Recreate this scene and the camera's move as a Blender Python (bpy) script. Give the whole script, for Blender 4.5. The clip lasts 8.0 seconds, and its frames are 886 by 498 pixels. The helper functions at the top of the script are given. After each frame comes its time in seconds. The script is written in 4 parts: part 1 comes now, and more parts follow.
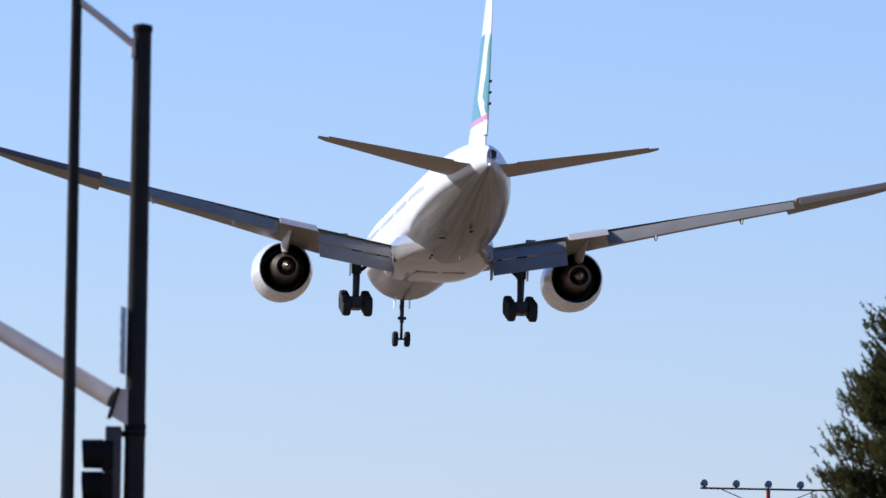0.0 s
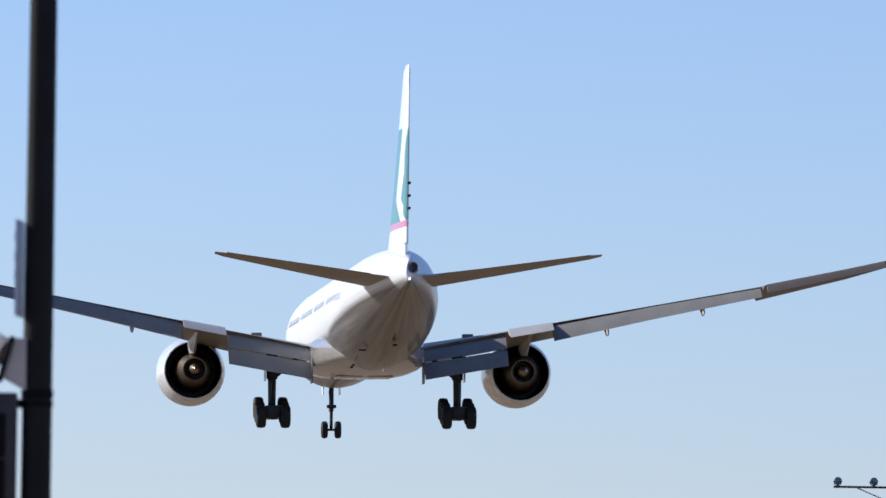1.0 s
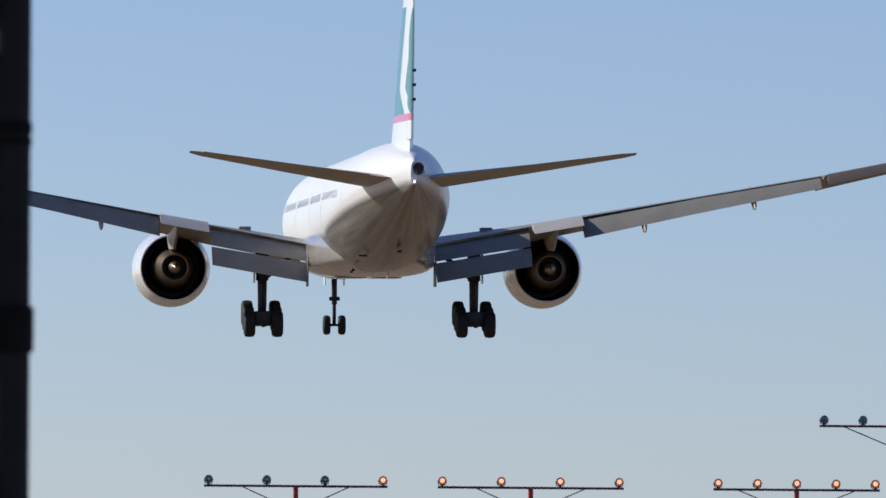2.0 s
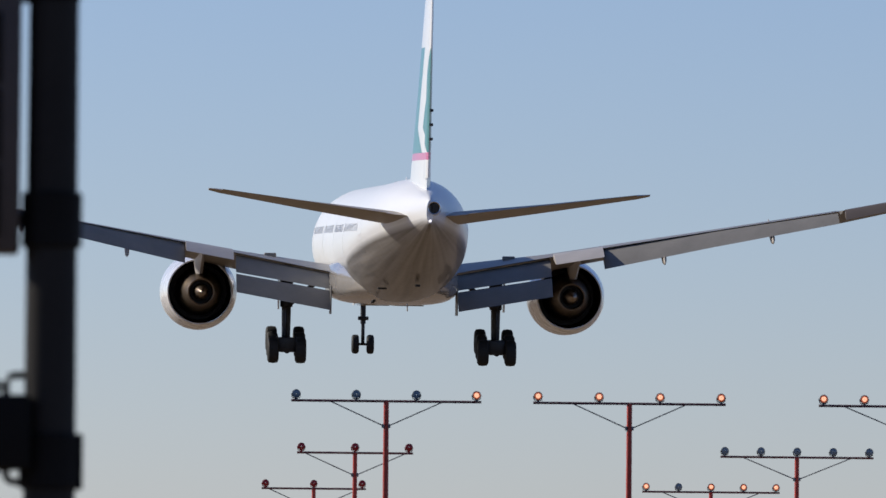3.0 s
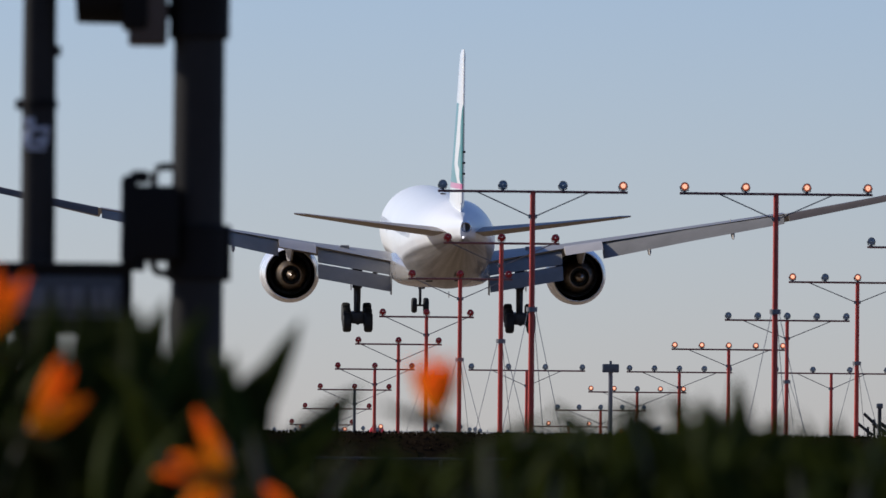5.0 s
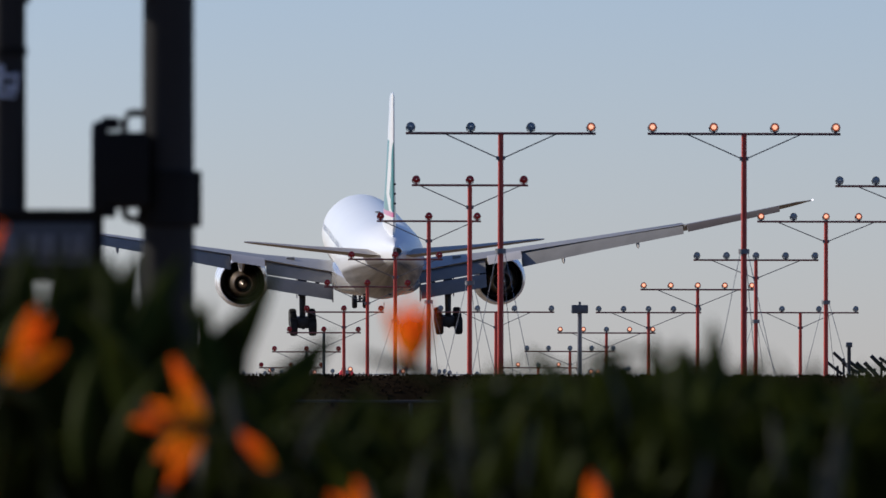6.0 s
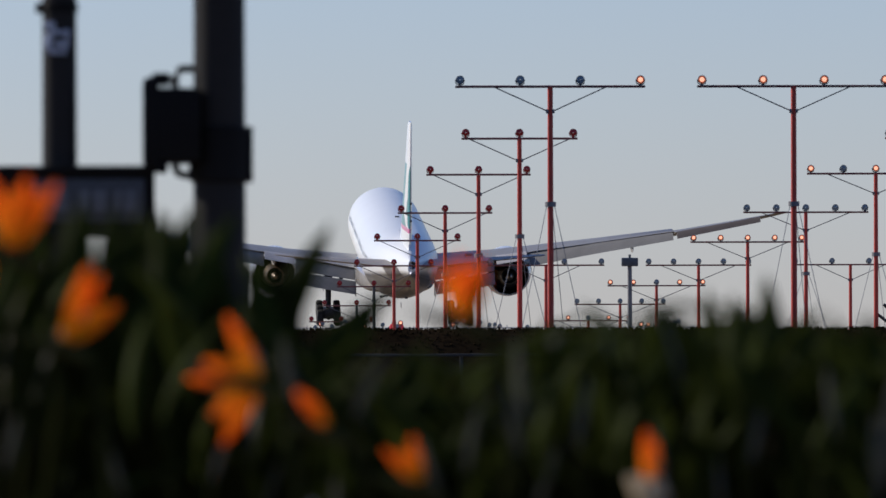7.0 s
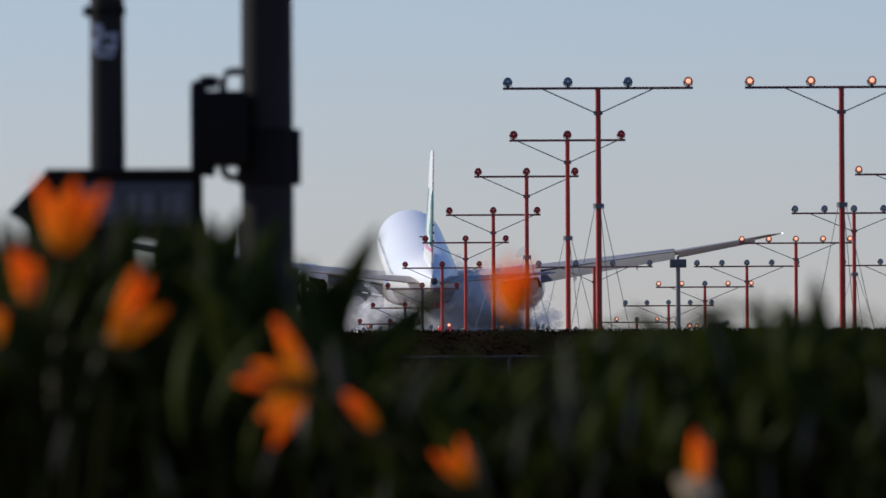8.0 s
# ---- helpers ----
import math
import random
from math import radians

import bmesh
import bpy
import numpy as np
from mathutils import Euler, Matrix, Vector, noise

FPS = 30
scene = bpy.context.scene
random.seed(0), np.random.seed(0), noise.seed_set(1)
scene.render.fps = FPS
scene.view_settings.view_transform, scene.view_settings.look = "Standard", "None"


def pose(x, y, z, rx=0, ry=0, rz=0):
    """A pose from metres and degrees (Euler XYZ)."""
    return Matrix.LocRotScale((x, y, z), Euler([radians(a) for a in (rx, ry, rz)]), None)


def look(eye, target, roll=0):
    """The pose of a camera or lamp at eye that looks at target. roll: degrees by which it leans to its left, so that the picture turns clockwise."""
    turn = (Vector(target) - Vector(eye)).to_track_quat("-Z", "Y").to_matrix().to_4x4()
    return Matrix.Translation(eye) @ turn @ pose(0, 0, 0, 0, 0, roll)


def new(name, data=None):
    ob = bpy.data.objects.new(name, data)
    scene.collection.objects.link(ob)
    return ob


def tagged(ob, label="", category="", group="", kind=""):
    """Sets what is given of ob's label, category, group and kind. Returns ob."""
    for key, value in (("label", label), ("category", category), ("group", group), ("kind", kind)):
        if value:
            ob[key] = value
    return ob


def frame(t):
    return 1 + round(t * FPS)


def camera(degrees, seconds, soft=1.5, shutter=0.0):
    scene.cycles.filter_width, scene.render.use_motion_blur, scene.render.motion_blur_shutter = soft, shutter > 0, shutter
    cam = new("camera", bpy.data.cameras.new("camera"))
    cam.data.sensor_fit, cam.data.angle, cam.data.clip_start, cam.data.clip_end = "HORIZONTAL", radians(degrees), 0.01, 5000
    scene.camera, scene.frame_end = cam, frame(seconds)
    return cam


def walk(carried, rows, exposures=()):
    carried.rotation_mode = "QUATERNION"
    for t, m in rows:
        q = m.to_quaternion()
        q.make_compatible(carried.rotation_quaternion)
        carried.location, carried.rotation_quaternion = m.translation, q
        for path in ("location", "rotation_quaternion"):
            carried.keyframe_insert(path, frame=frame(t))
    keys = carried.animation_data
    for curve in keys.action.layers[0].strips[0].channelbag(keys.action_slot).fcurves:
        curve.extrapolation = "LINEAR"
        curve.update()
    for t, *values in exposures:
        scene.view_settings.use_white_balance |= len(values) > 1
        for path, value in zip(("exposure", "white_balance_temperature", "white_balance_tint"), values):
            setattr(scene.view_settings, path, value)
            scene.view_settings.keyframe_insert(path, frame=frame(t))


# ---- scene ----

# ---------------------------------------------------------------- camera
cam = camera(5.344, 8.0, soft=1.5)
cam.data.dof.use_dof = True
cam.data.dof.focus_distance = 480.0
cam.data.dof.aperture_fstop = 8.0

walk(cam, [
    (0.0, pose(-2.900, -61.516, 0.870, 92.9902, -1.0013, -3.7089)),
    (0.1, pose(-2.619, -57.889, 0.945, 93.0475, -0.9974, -3.6100)),
    (0.2, pose(-2.338, -54.210, 1.020, 93.1127, -0.9952, -3.5079)),
    (0.3, pose(-2.056, -50.558, 1.094, 93.1740, -0.9922, -3.4074)),
    (0.4, pose(-1.777, -47.011, 1.171, 93.2195, -0.9855, -3.3132)),
    (0.5, pose(-1.500, -43.649, 1.250, 93.2376, -0.9725, -3.2299)),
    (0.6, pose(-1.201, -40.508, 1.347, 93.2159, -0.9549, -3.1478)),
    (0.7, pose(-0.880, -37.535, 1.460, 93.1623, -0.9346, -3.0636)),
    (0.8, pose(-0.573, -34.676, 1.568, 93.0952, -0.9088, -2.9922)),
    (0.9, pose(-0.317, -31.879, 1.648, 93.0329, -0.8747, -2.9487)),
    (1.0, pose(-0.150, -29.090, 1.680, 92.9937, -0.8297, -2.9480)),
    (1.1, pose(-0.097, -26.286, 1.652, 92.9818, -0.7718, -3.0060)),
    (1.2, pose(-0.134, -23.504, 1.579, 92.9851, -0.7029, -3.1129)),
    (1.3, pose(-0.221, -20.776, 1.476, 92.9971, -0.6257, -3.2445)),
    (1.4, pose(-0.320, -18.137, 1.361, 93.0118, -0.5431, -3.3765)),
    (1.5, pose(-0.390, -15.621, 1.250, 93.0227, -0.4577, -3.4847)),
    (1.6, pose(-0.438, -13.489, 1.074, 93.0426, -0.3161, -3.5524)),
    (1.7, pose(-0.450, -11.980, 0.950, 93.0425, -0.2289, -3.5661)),
    (1.8, pose(-0.418, -10.784, 0.955, 93.0087, -0.2581, -3.5458)),
    (1.9, pose(-0.381, -9.601, 0.969, 92.9734, -0.2985, -3.5240)),
    (2.0, pose(-0.341, -8.434, 0.991, 92.9366, -0.3475, -3.5005)),
    (2.1, pose(-0.298, -7.286, 1.019, 92.8984, -0.4028, -3.4750)),
    (2.2, pose(-0.254, -6.159, 1.051, 92.8588, -0.4617, -3.4474)),
    (2.3, pose(-0.209, -5.057, 1.086, 92.8178, -0.5219, -3.4175)),
    (2.4, pose(-0.164, -3.981, 1.122, 92.7754, -0.5809, -3.3849)),
    (2.5, pose(-0.119, -2.934, 1.159, 92.7316, -0.6362, -3.3497)),
    (2.6, pose(-0.077, -1.920, 1.193, 92.6865, -0.6854, -3.3114)),
    (2.7, pose(-0.037, -0.941, 1.224, 92.6400, -0.7259, -3.2701)),
    (2.8, pose(0.000, 0.000, 1.250, 92.5923, -0.7553, -3.2255)),
    (2.9, pose(0.009, 0.230, 1.256, 92.5213, -0.6516, -3.1092)),
    (3.0, pose(0.000, 0.000, 1.250, 92.4128, -0.5285, -2.9688)),
    (3.1, pose(0.000, 0.000, 1.250, 92.2802, -0.5287, -2.8772)),
    (3.2, pose(0.000, 0.000, 1.250, 92.1359, -0.5527, -2.7917)),
    (3.3, pose(0.000, 0.000, 1.250, 91.9892, -0.5883, -2.7108)),
    (3.4, pose(0.000, 0.000, 1.250, 91.8498, -0.6233, -2.6332)),
    (3.5, pose(0.000, 0.000, 1.250, 91.7270, -0.6455, -2.5576)),
    (3.6, pose(0.000, 0.000, 1.250, 91.6235, -0.6529, -2.4843)),
    (3.7, pose(0.000, 0.000, 1.250, 91.5331, -0.6538, -2.4141)),
    (3.8, pose(0.000, 0.000, 1.250, 91.4516, -0.6510, -2.3469)),
    (3.9, pose(0.000, 0.000, 1.250, 91.3751, -0.6474, -2.2827)),
    (4.0, pose(0.000, 0.000, 1.250, 91.2993, -0.6457, -2.2213)),
    (4.1, pose(0.000, 0.000, 1.250, 91.2287, -0.6510, -2.1672)),
    (4.2, pose(0.000, 0.000, 1.250, 91.1902, -0.6479, -2.1373)),
    (4.3, pose(-0.001, 0.000, 1.251, 91.1786, -0.6337, -2.1267)),
    (4.4, pose(-0.002, 0.000, 1.251, 91.1687, -0.6230, -2.1178)),
    (4.5, pose(-0.003, 0.000, 1.252, 91.1604, -0.6143, -2.1106)),
    (4.6, pose(-0.003, 0.000, 1.252, 91.1536, -0.6061, -2.1045)),
    (4.7, pose(-0.004, 0.000, 1.253, 91.1481, -0.5967, -2.0994)),
    (4.8, pose(-0.005, 0.000, 1.254, 91.1439, -0.5848, -2.0948)),
    (4.9, pose(-0.006, 0.000, 1.254, 91.1408, -0.5686, -2.0904)),
    (5.0, pose(-0.007, 0.000, 1.255, 91.1387, -0.5467, -2.0860)),
    (5.1, pose(-0.008, 0.000, 1.256, 91.1375, -0.5176, -2.0811)),
    (5.2, pose(-0.009, 0.000, 1.256, 91.1370, -0.4796, -2.0755)),
    (5.3, pose(-0.010, 0.000, 1.257, 91.1312, -0.4313, -2.0688)),
    (5.4, pose(-0.011, 0.000, 1.257, 91.1897, 0.0000, -2.0483)),
    (5.5, pose(-0.012, 0.000, 1.258, 91.0527, -0.6715, -2.0623)),
    (5.6, pose(-0.014, 0.000, 1.259, 90.9491, -0.4602, -2.2274)),
    (5.7, pose(-0.016, 0.000, 1.260, 90.8492, -0.4570, -2.5467)),
    (5.8, pose(-0.017, 0.000, 1.262, 90.8238, -0.4558, -2.6067)),
    (5.9, pose(-0.019, 0.000, 1.263, 90.8164, -0.0266, -2.4128)),
    (6.0, pose(-0.021, 0.000, 1.264, 90.7891, -0.0876, -2.2711)),
    (6.1, pose(-0.023, 0.000, 1.265, 90.7391, -0.0315, -2.1715)),
    (6.2, pose(-0.025, 0.000, 1.266, 90.6282, -0.0318, -2.1549)),
    (6.3, pose(-0.026, 0.000, 1.268, 90.4493, -0.0299, -2.2489)),
    (6.4, pose(-0.028, 0.000, 1.269, 90.3656, -0.1730, -2.2787)),
    (6.5, pose(-0.030, 0.000, 1.270, 90.3321, 0.0296, -2.2148)),
    (6.6, pose(-0.030, 0.000, 1.270, 90.3042, -0.0294, -2.2753)),
    (6.7, pose(-0.030, 0.000, 1.270, 90.4586, -0.1745, -2.2026)),
    (6.8, pose(-0.030, 0.000, 1.270, 90.4402, -0.0335, -2.0713)),
    (6.9, pose(-0.030, 0.000, 1.270, 90.4849, 0.0108, -2.0083)),
    (7.0, pose(-0.030, 0.000, 1.270, 90.5076, 0.1464, -1.9691)),
    (7.1, pose(-0.030, 0.000, 1.270, 90.5486, 0.0947, -1.8868)),
    (7.2, pose(-0.030, 0.000, 1.270, 90.5929, 0.0203, -1.8026)),
    (7.3, pose(-0.030, 0.000, 1.270, 90.6355, 0.0196, -1.7516)),
    (7.4, pose(-0.030, 0.000, 1.270, 90.6487, 0.0923, -1.6855)),
    (7.5, pose(-0.030, 0.000, 1.270, 90.6485, 0.1532, -1.6322)),
    (7.6, pose(-0.030, 0.000, 1.270, 90.6293, 0.1362, -1.6195)),
    (7.7, pose(-0.030, 0.000, 1.270, 90.6011, 0.1027, -1.6260)),
    (7.8, pose(-0.030, 0.000, 1.270, 90.5713, 0.0817, -1.6406)),
    (7.9, pose(-0.030, 0.000, 1.270, 90.5415, 0.1032, -1.6600)),
    (8.0, pose(-0.030, 0.000, 1.270, 90.5212, 0.3202, -1.6764)),
], exposures=[
(0.0, 0.31, 5170, 28),
    (0.5, 0.32, 5260, 27),
    (1.0, 0.25, 5310, 25),
    (1.5, 0.10, 5500, 24),
    (3.0, -0.11, 5600, 26),
    (3.5, -0.12, 5490, 27),
    (5.5, -0.13, 5450, 27),
    (8.0, -0.13, 5430, 27),
])

# ---------------------------------------------------------------- sky and sun
SUN_AZ, SUN_EL = radians(-66), radians(29)          # clockwise from the runway's heading
world = bpy.data.worlds.new("sky")
scene.world = world
world.use_nodes = True
wn = world.node_tree.nodes
sky = wn.new("ShaderNodeTexSky")
sky.sky_type = "NISHITA"
sky.sun_disc = False
sky.sun_elevation, sky.sun_rotation = SUN_EL, SUN_AZ
sky.altitude, sky.air_density, sky.dust_density, sky.ozone_density = 800.0, 1.0, 0.3, 3.0
wn["Background"].inputs["Strength"].default_value = 0.088
world.node_tree.links.new(sky.outputs["Color"], wn["Background"].inputs["Color"])

sun = new("sun", bpy.data.lights.new("sun", "SUN"))
sun.data.energy, sun.data.angle, sun.data.color = 5.0, radians(0.5), (1.0, 0.92, 0.62)
to_sun = Vector((math.sin(SUN_AZ) * math.cos(SUN_EL), math.cos(SUN_AZ) * math.cos(SUN_EL), math.sin(SUN_EL)))
sun.matrix_world = look(to_sun * 50, (0, 0, 0))


# ---------------------------------------------------------------- materials
def mat(name, base, rough=0.5, metal=0.0, var=0.12, spec=0.5, scale=4.0, fine=40.0, bump=0.02, coat=0.0, rand=0.0, tint=None, glow=None, through_light=0.0):
    """A surface with two scales of variation in colour, roughness and relief."""
    m = bpy.data.materials.new(name)
    m.use_nodes = True
    nt = m.node_tree
    n, link = nt.nodes, nt.links.new
    bs = n["Principled BSDF"]
    co = n.new("ShaderNodeTexCoord")
    big, small = n.new("ShaderNodeTexNoise"), n.new("ShaderNodeTexNoise")
    big.inputs["Scale"].default_value, big.inputs["Detail"].default_value = scale, 4.0
    small.inputs["Scale"].default_value, small.inputs["Detail"].default_value = fine, 3.0
    link(co.outputs["Object"], big.inputs["Vector"])
    link(co.outputs["Object"], small.inputs["Vector"])
    mix = n.new("ShaderNodeMix")
    mix.data_type = "RGBA"
    dark = [c * (1 - 2.2 * var) for c in base]
    light = [min(1, c * (1 + 1.2 * var)) for c in (tint or base)]
    mix.inputs["A"].default_value, mix.inputs["B"].default_value = (*dark, 1), (*light, 1)
    add = n.new("ShaderNodeMath")
    add.operation = "MULTIPLY_ADD"
    add.inputs[1].default_value = 0.35
    link(small.outputs["Fac"], add.inputs[0])
    sub = n.new("ShaderNodeMath")
    sub.operation = "MULTIPLY_ADD"
    sub.inputs[1].default_value, sub.inputs[2].default_value = 1.1, -0.22
    link(big.outputs["Fac"], sub.inputs[0])
    link(sub.outputs[0], add.inputs[2])
    fac = add.outputs[0]
    if rand:
        info = n.new("ShaderNodeObjectInfo")
        r = n.new("ShaderNodeMath")
        r.operation = "MULTIPLY_ADD"
        r.inputs[1].default_value = rand
        link(info.outputs["Random"], r.inputs[0])
        link(fac, r.inputs[2])
        fac = r.outputs[0]
    link(fac, mix.inputs["Factor"])
    link(mix.outputs["Result"], bs.inputs["Base Color"])
    ro = n.new("ShaderNodeMath")
    ro.operation = "MULTIPLY_ADD"
    ro.inputs[1].default_value, ro.inputs[2].default_value = 0.25 * rough, 0.85 * rough
    link(small.outputs["Fac"], ro.inputs[0])
    link(ro.outputs[0], bs.inputs["Roughness"])
    bs.inputs["Metallic"].default_value = metal
    bs.inputs["Specular IOR Level"].default_value = spec
    bs.inputs["Coat Weight"].default_value = coat
    bs.inputs["Coat Roughness"].default_value = 0.08
    if bump:
        b = n.new("ShaderNodeBump")
        b.inputs["Strength"].default_value, b.inputs["Distance"].default_value = 0.5, bump
        link(small.outputs["Fac"], b.inputs["Height"])
        link(b.outputs["Normal"], bs.inputs["Normal"])
    if glow:
        bs.inputs["Emission Color"].default_value = (*glow[0], 1)
        bs.inputs["Emission Strength"].default_value = glow[1]
    if through_light:
        tr, ms = n.new("ShaderNodeBsdfTranslucent"), n.new("ShaderNodeMixShader")
        link(mix.outputs["Result"], tr.inputs["Color"])
        ms.inputs["Fac"].default_value = through_light
        link(bs.outputs[0], ms.inputs[1])
        link(tr.outputs[0], ms.inputs[2])
        link(ms.outputs[0], n["Material Output"].inputs["Surface"])
    return m


def fin_paint():
    """White fin with a teal field, a white brush stroke through it and a pink band below, by height and chord."""
    m = mat("fin_paint", (0.8, 0.8, 0.8), 0.3, var=0.03, scale=0.6, fine=8, bump=0, coat=0.4)
    nt = m.node_tree
    n, link = nt.nodes, nt.links.new
    bs = n["Principled BSDF"]
    white = bs.inputs["Base Color"].links[0].from_socket
    co = n.new("ShaderNodeTexCoord")
    xyz = n.new("ShaderNodeSeparateXYZ")
    link(co.outputs["Object"], xyz.inputs[0])

    def calc(op, a, b):
        q = n.new("ShaderNodeMath")
        q.operation = op
        for i, v in enumerate((a, b)):
            if isinstance(v, (int, float)):
                q.inputs[i].default_value = v
            else:
                link(v, q.inputs[i])
        return q.outputs[0]

    def blend(fac, a, colour):
        q = n.new("ShaderNodeMix")
        q.data_type = "RGBA"
        link(fac, q.inputs["Factor"])
        link(a, q.inputs["A"])
        q.inputs["B"].default_value = (*colour, 1)
        return q.outputs["Result"]

    z, y = xyz.outputs["Z"], xyz.outputs["Y"]
    field = calc("MULTIPLY", calc("GREATER_THAN", z, 4.75), calc("LESS_THAN", z, 9.9))
    # how far a point lies ahead of the swept trailing edge
    ahead = calc("ADD", y, calc("ADD", 33.5, calc("MULTIPLY", calc("SUBTRACT", z, 2.8), 0.22)))
    low = calc("MULTIPLY", calc("MAXIMUM", calc("SUBTRACT", 6.0, z), 0.0), 1.6)
    high = calc("MULTIPLY", calc("MAXIMUM", calc("SUBTRACT", z, 6.0), 0.0), 0.5)
    stroke_mid = calc("SUBTRACT", 2.4, calc("ADD", low, high))
    stroke = calc("LESS_THAN", calc("ABSOLUTE", calc("SUBTRACT", ahead, stroke_mid), 0), 1.0)
    teal = calc("MULTIPLY", field, calc("SUBTRACT", 1.0, stroke))
    pink = calc("MULTIPLY", calc("GREATER_THAN", z, 4.4), calc("LESS_THAN", z, 4.75))
    out = blend(pink, blend(teal, white, (0.03, 0.22, 0.24)), (0.62, 0.16, 0.33))
    link(out, bs.inputs["Base Color"])
    return m


def fuselage_paint():
    """White above; below a line that climbs with the tail, grey belly with shade painted in."""
    m = mat("fuselage_paint", (0.80, 0.80, 0.79), 0.4, var=0.02, scale=0.35, fine=2, bump=0, coat=0.3)
    nt = m.node_tree
    n, link = nt.nodes, nt.links.new
    bs = n["Principled BSDF"]
    white = bs.inputs["Base Color"].links[0].from_socket
    co, xyz = n.new("ShaderNodeTexCoord"), n.new("ShaderNodeSeparateXYZ")
    link(co.outputs["Object"], xyz.inputs[0])
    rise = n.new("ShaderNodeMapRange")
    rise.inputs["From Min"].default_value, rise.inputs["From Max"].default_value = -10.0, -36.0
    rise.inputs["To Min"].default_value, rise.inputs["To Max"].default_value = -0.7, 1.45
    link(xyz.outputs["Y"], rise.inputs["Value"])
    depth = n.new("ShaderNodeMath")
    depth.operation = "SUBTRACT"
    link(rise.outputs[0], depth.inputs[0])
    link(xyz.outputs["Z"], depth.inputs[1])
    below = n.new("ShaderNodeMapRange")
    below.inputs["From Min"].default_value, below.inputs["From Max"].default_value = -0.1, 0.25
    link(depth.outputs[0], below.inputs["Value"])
    # ground reflection and shade put into the belly colour as lengthwise streaks
    def calc(op, a, b):
        q = n.new("ShaderNodeMath")
        q.operation = op
        for k, v in enumerate((a, b)):
            if isinstance(v, (int, float)):
                q.inputs[k].default_value = v
            else:
                link(v, q.inputs[k])
        return q.outputs[0]

    around = calc("ARCTAN2", xyz.outputs["X"], calc("SUBTRACT", 1.6, xyz.outputs["Z"]))
    spread = n.new("ShaderNodeCombineXYZ")
    link(calc("MULTIPLY", around, 5.5), spread.inputs[0])
    link(calc("MULTIPLY", xyz.outputs["Y"], 0.07), spread.inputs[1])
    streak = n.new("ShaderNodeTexNoise")
    streak.inputs["Scale"].default_value, streak.inputs["Detail"].default_value = 1.0, 4.0
    link(spread.outputs[0], streak.inputs["Vector"])
    ramp = n.new("ShaderNodeMapRange")
    ramp.inputs["From Min"].default_value, ramp.inputs["From Max"].default_value = 0.36, 0.66
    link(streak.outputs["Fac"], ramp.inputs["Value"])
    belly_shade = n.new("ShaderNodeMix")
    belly_shade.data_type = "RGBA"
    link(ramp.outputs[0], belly_shade.inputs["Factor"])
    belly_shade.inputs["A"].default_value, belly_shade.inputs["B"].default_value = (0.095, 0.088, 0.080, 1), (0.25, 0.236, 0.22, 1)
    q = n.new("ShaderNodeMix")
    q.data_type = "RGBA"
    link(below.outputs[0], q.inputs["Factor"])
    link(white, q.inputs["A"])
    link(belly_shade.outputs["Result"], q.inputs["B"])
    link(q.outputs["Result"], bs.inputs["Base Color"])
    return m


def sepal_colour():
    """Yellow-orange at the foot of the sepal, deep red-orange towards its point; thin enough to let light through."""
    m = mat("orange_sepal", (1.0, 0.16, 0.0), 0.6, spec=0.0, var=0.2, scale=14.0, fine=60, bump=0, tint=(1.0, 0.4, 0.0), through_light=0.65)
    nt = m.node_tree
    n, link = nt.nodes, nt.links.new
    co, xyz, along, q = n.new("ShaderNodeTexCoord"), n.new("ShaderNodeSeparateXYZ"), n.new("ShaderNodeMapRange"), n.new("ShaderNodeMix")
    q.data_type = "RGBA"
    link(co.outputs["Object"], xyz.inputs[0])
    along.inputs["From Min"].default_value, along.inputs["From Max"].default_value = 0.03, 0.13
    link(xyz.outputs["Z"], along.inputs["Value"])
    link(along.outputs[0], q.inputs["Factor"])
    q.inputs["A"].default_value, q.inputs["B"].default_value = (1.0, 0.52, 0.0, 1), (1.0, 0.31, 0.0, 1)
    for name, socket in (("Principled BSDF", "Base Color"), ("Translucent BSDF", "Color")):
        link(q.outputs["Result"], n[name].inputs[socket])
    return m


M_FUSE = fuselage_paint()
M_WHITE = mat("aircraft_white_paint", (0.78, 0.78, 0.78), 0.28, var=0.02, scale=0.35, fine=1.5, bump=0, coat=0.5)
M_BELLY = mat("aircraft_grey_paint", (0.38, 0.355, 0.32), 0.22, var=0.12, scale=0.5, fine=6, bump=0, coat=0.5)
M_WING = mat("wing_grey_paint", (0.255, 0.24, 0.22), 0.42, spec=0.3, var=0.10, scale=0.5, fine=7, bump=0)
M_FLAP = mat("flap_grey_paint", (0.235, 0.222, 0.20), 0.45, spec=0.25, var=0.12, scale=0.7, fine=9, bump=0)
M_FIN = fin_paint()
M_DARK = mat("dark_duct", (0.018, 0.017, 0.016), 0.5, var=0.2, bump=0)
M_HOT = mat("heat_stained_metal", (0.34, 0.27, 0.20), 0.33, metal=0.9, var=0.2, scale=2.0, bump=0)
M_LIP = mat("bare_metal_lip", (0.62, 0.62, 0.63), 0.22, metal=1.0, var=0.08, bump=0)
M_GEAR = mat("gear_grey_metal", (0.028, 0.028, 0.03), 0.5, metal=0.3, var=0.2, bump=0)
M_TYRE = mat("tyre_rubber", (0.012, 0.012, 0.012), 0.8, var=0.2, bump=0.004)
M_GLASS = mat("cabin_window_pane", (0.62, 0.635, 0.66), 0.3, var=0.1, bump=0)
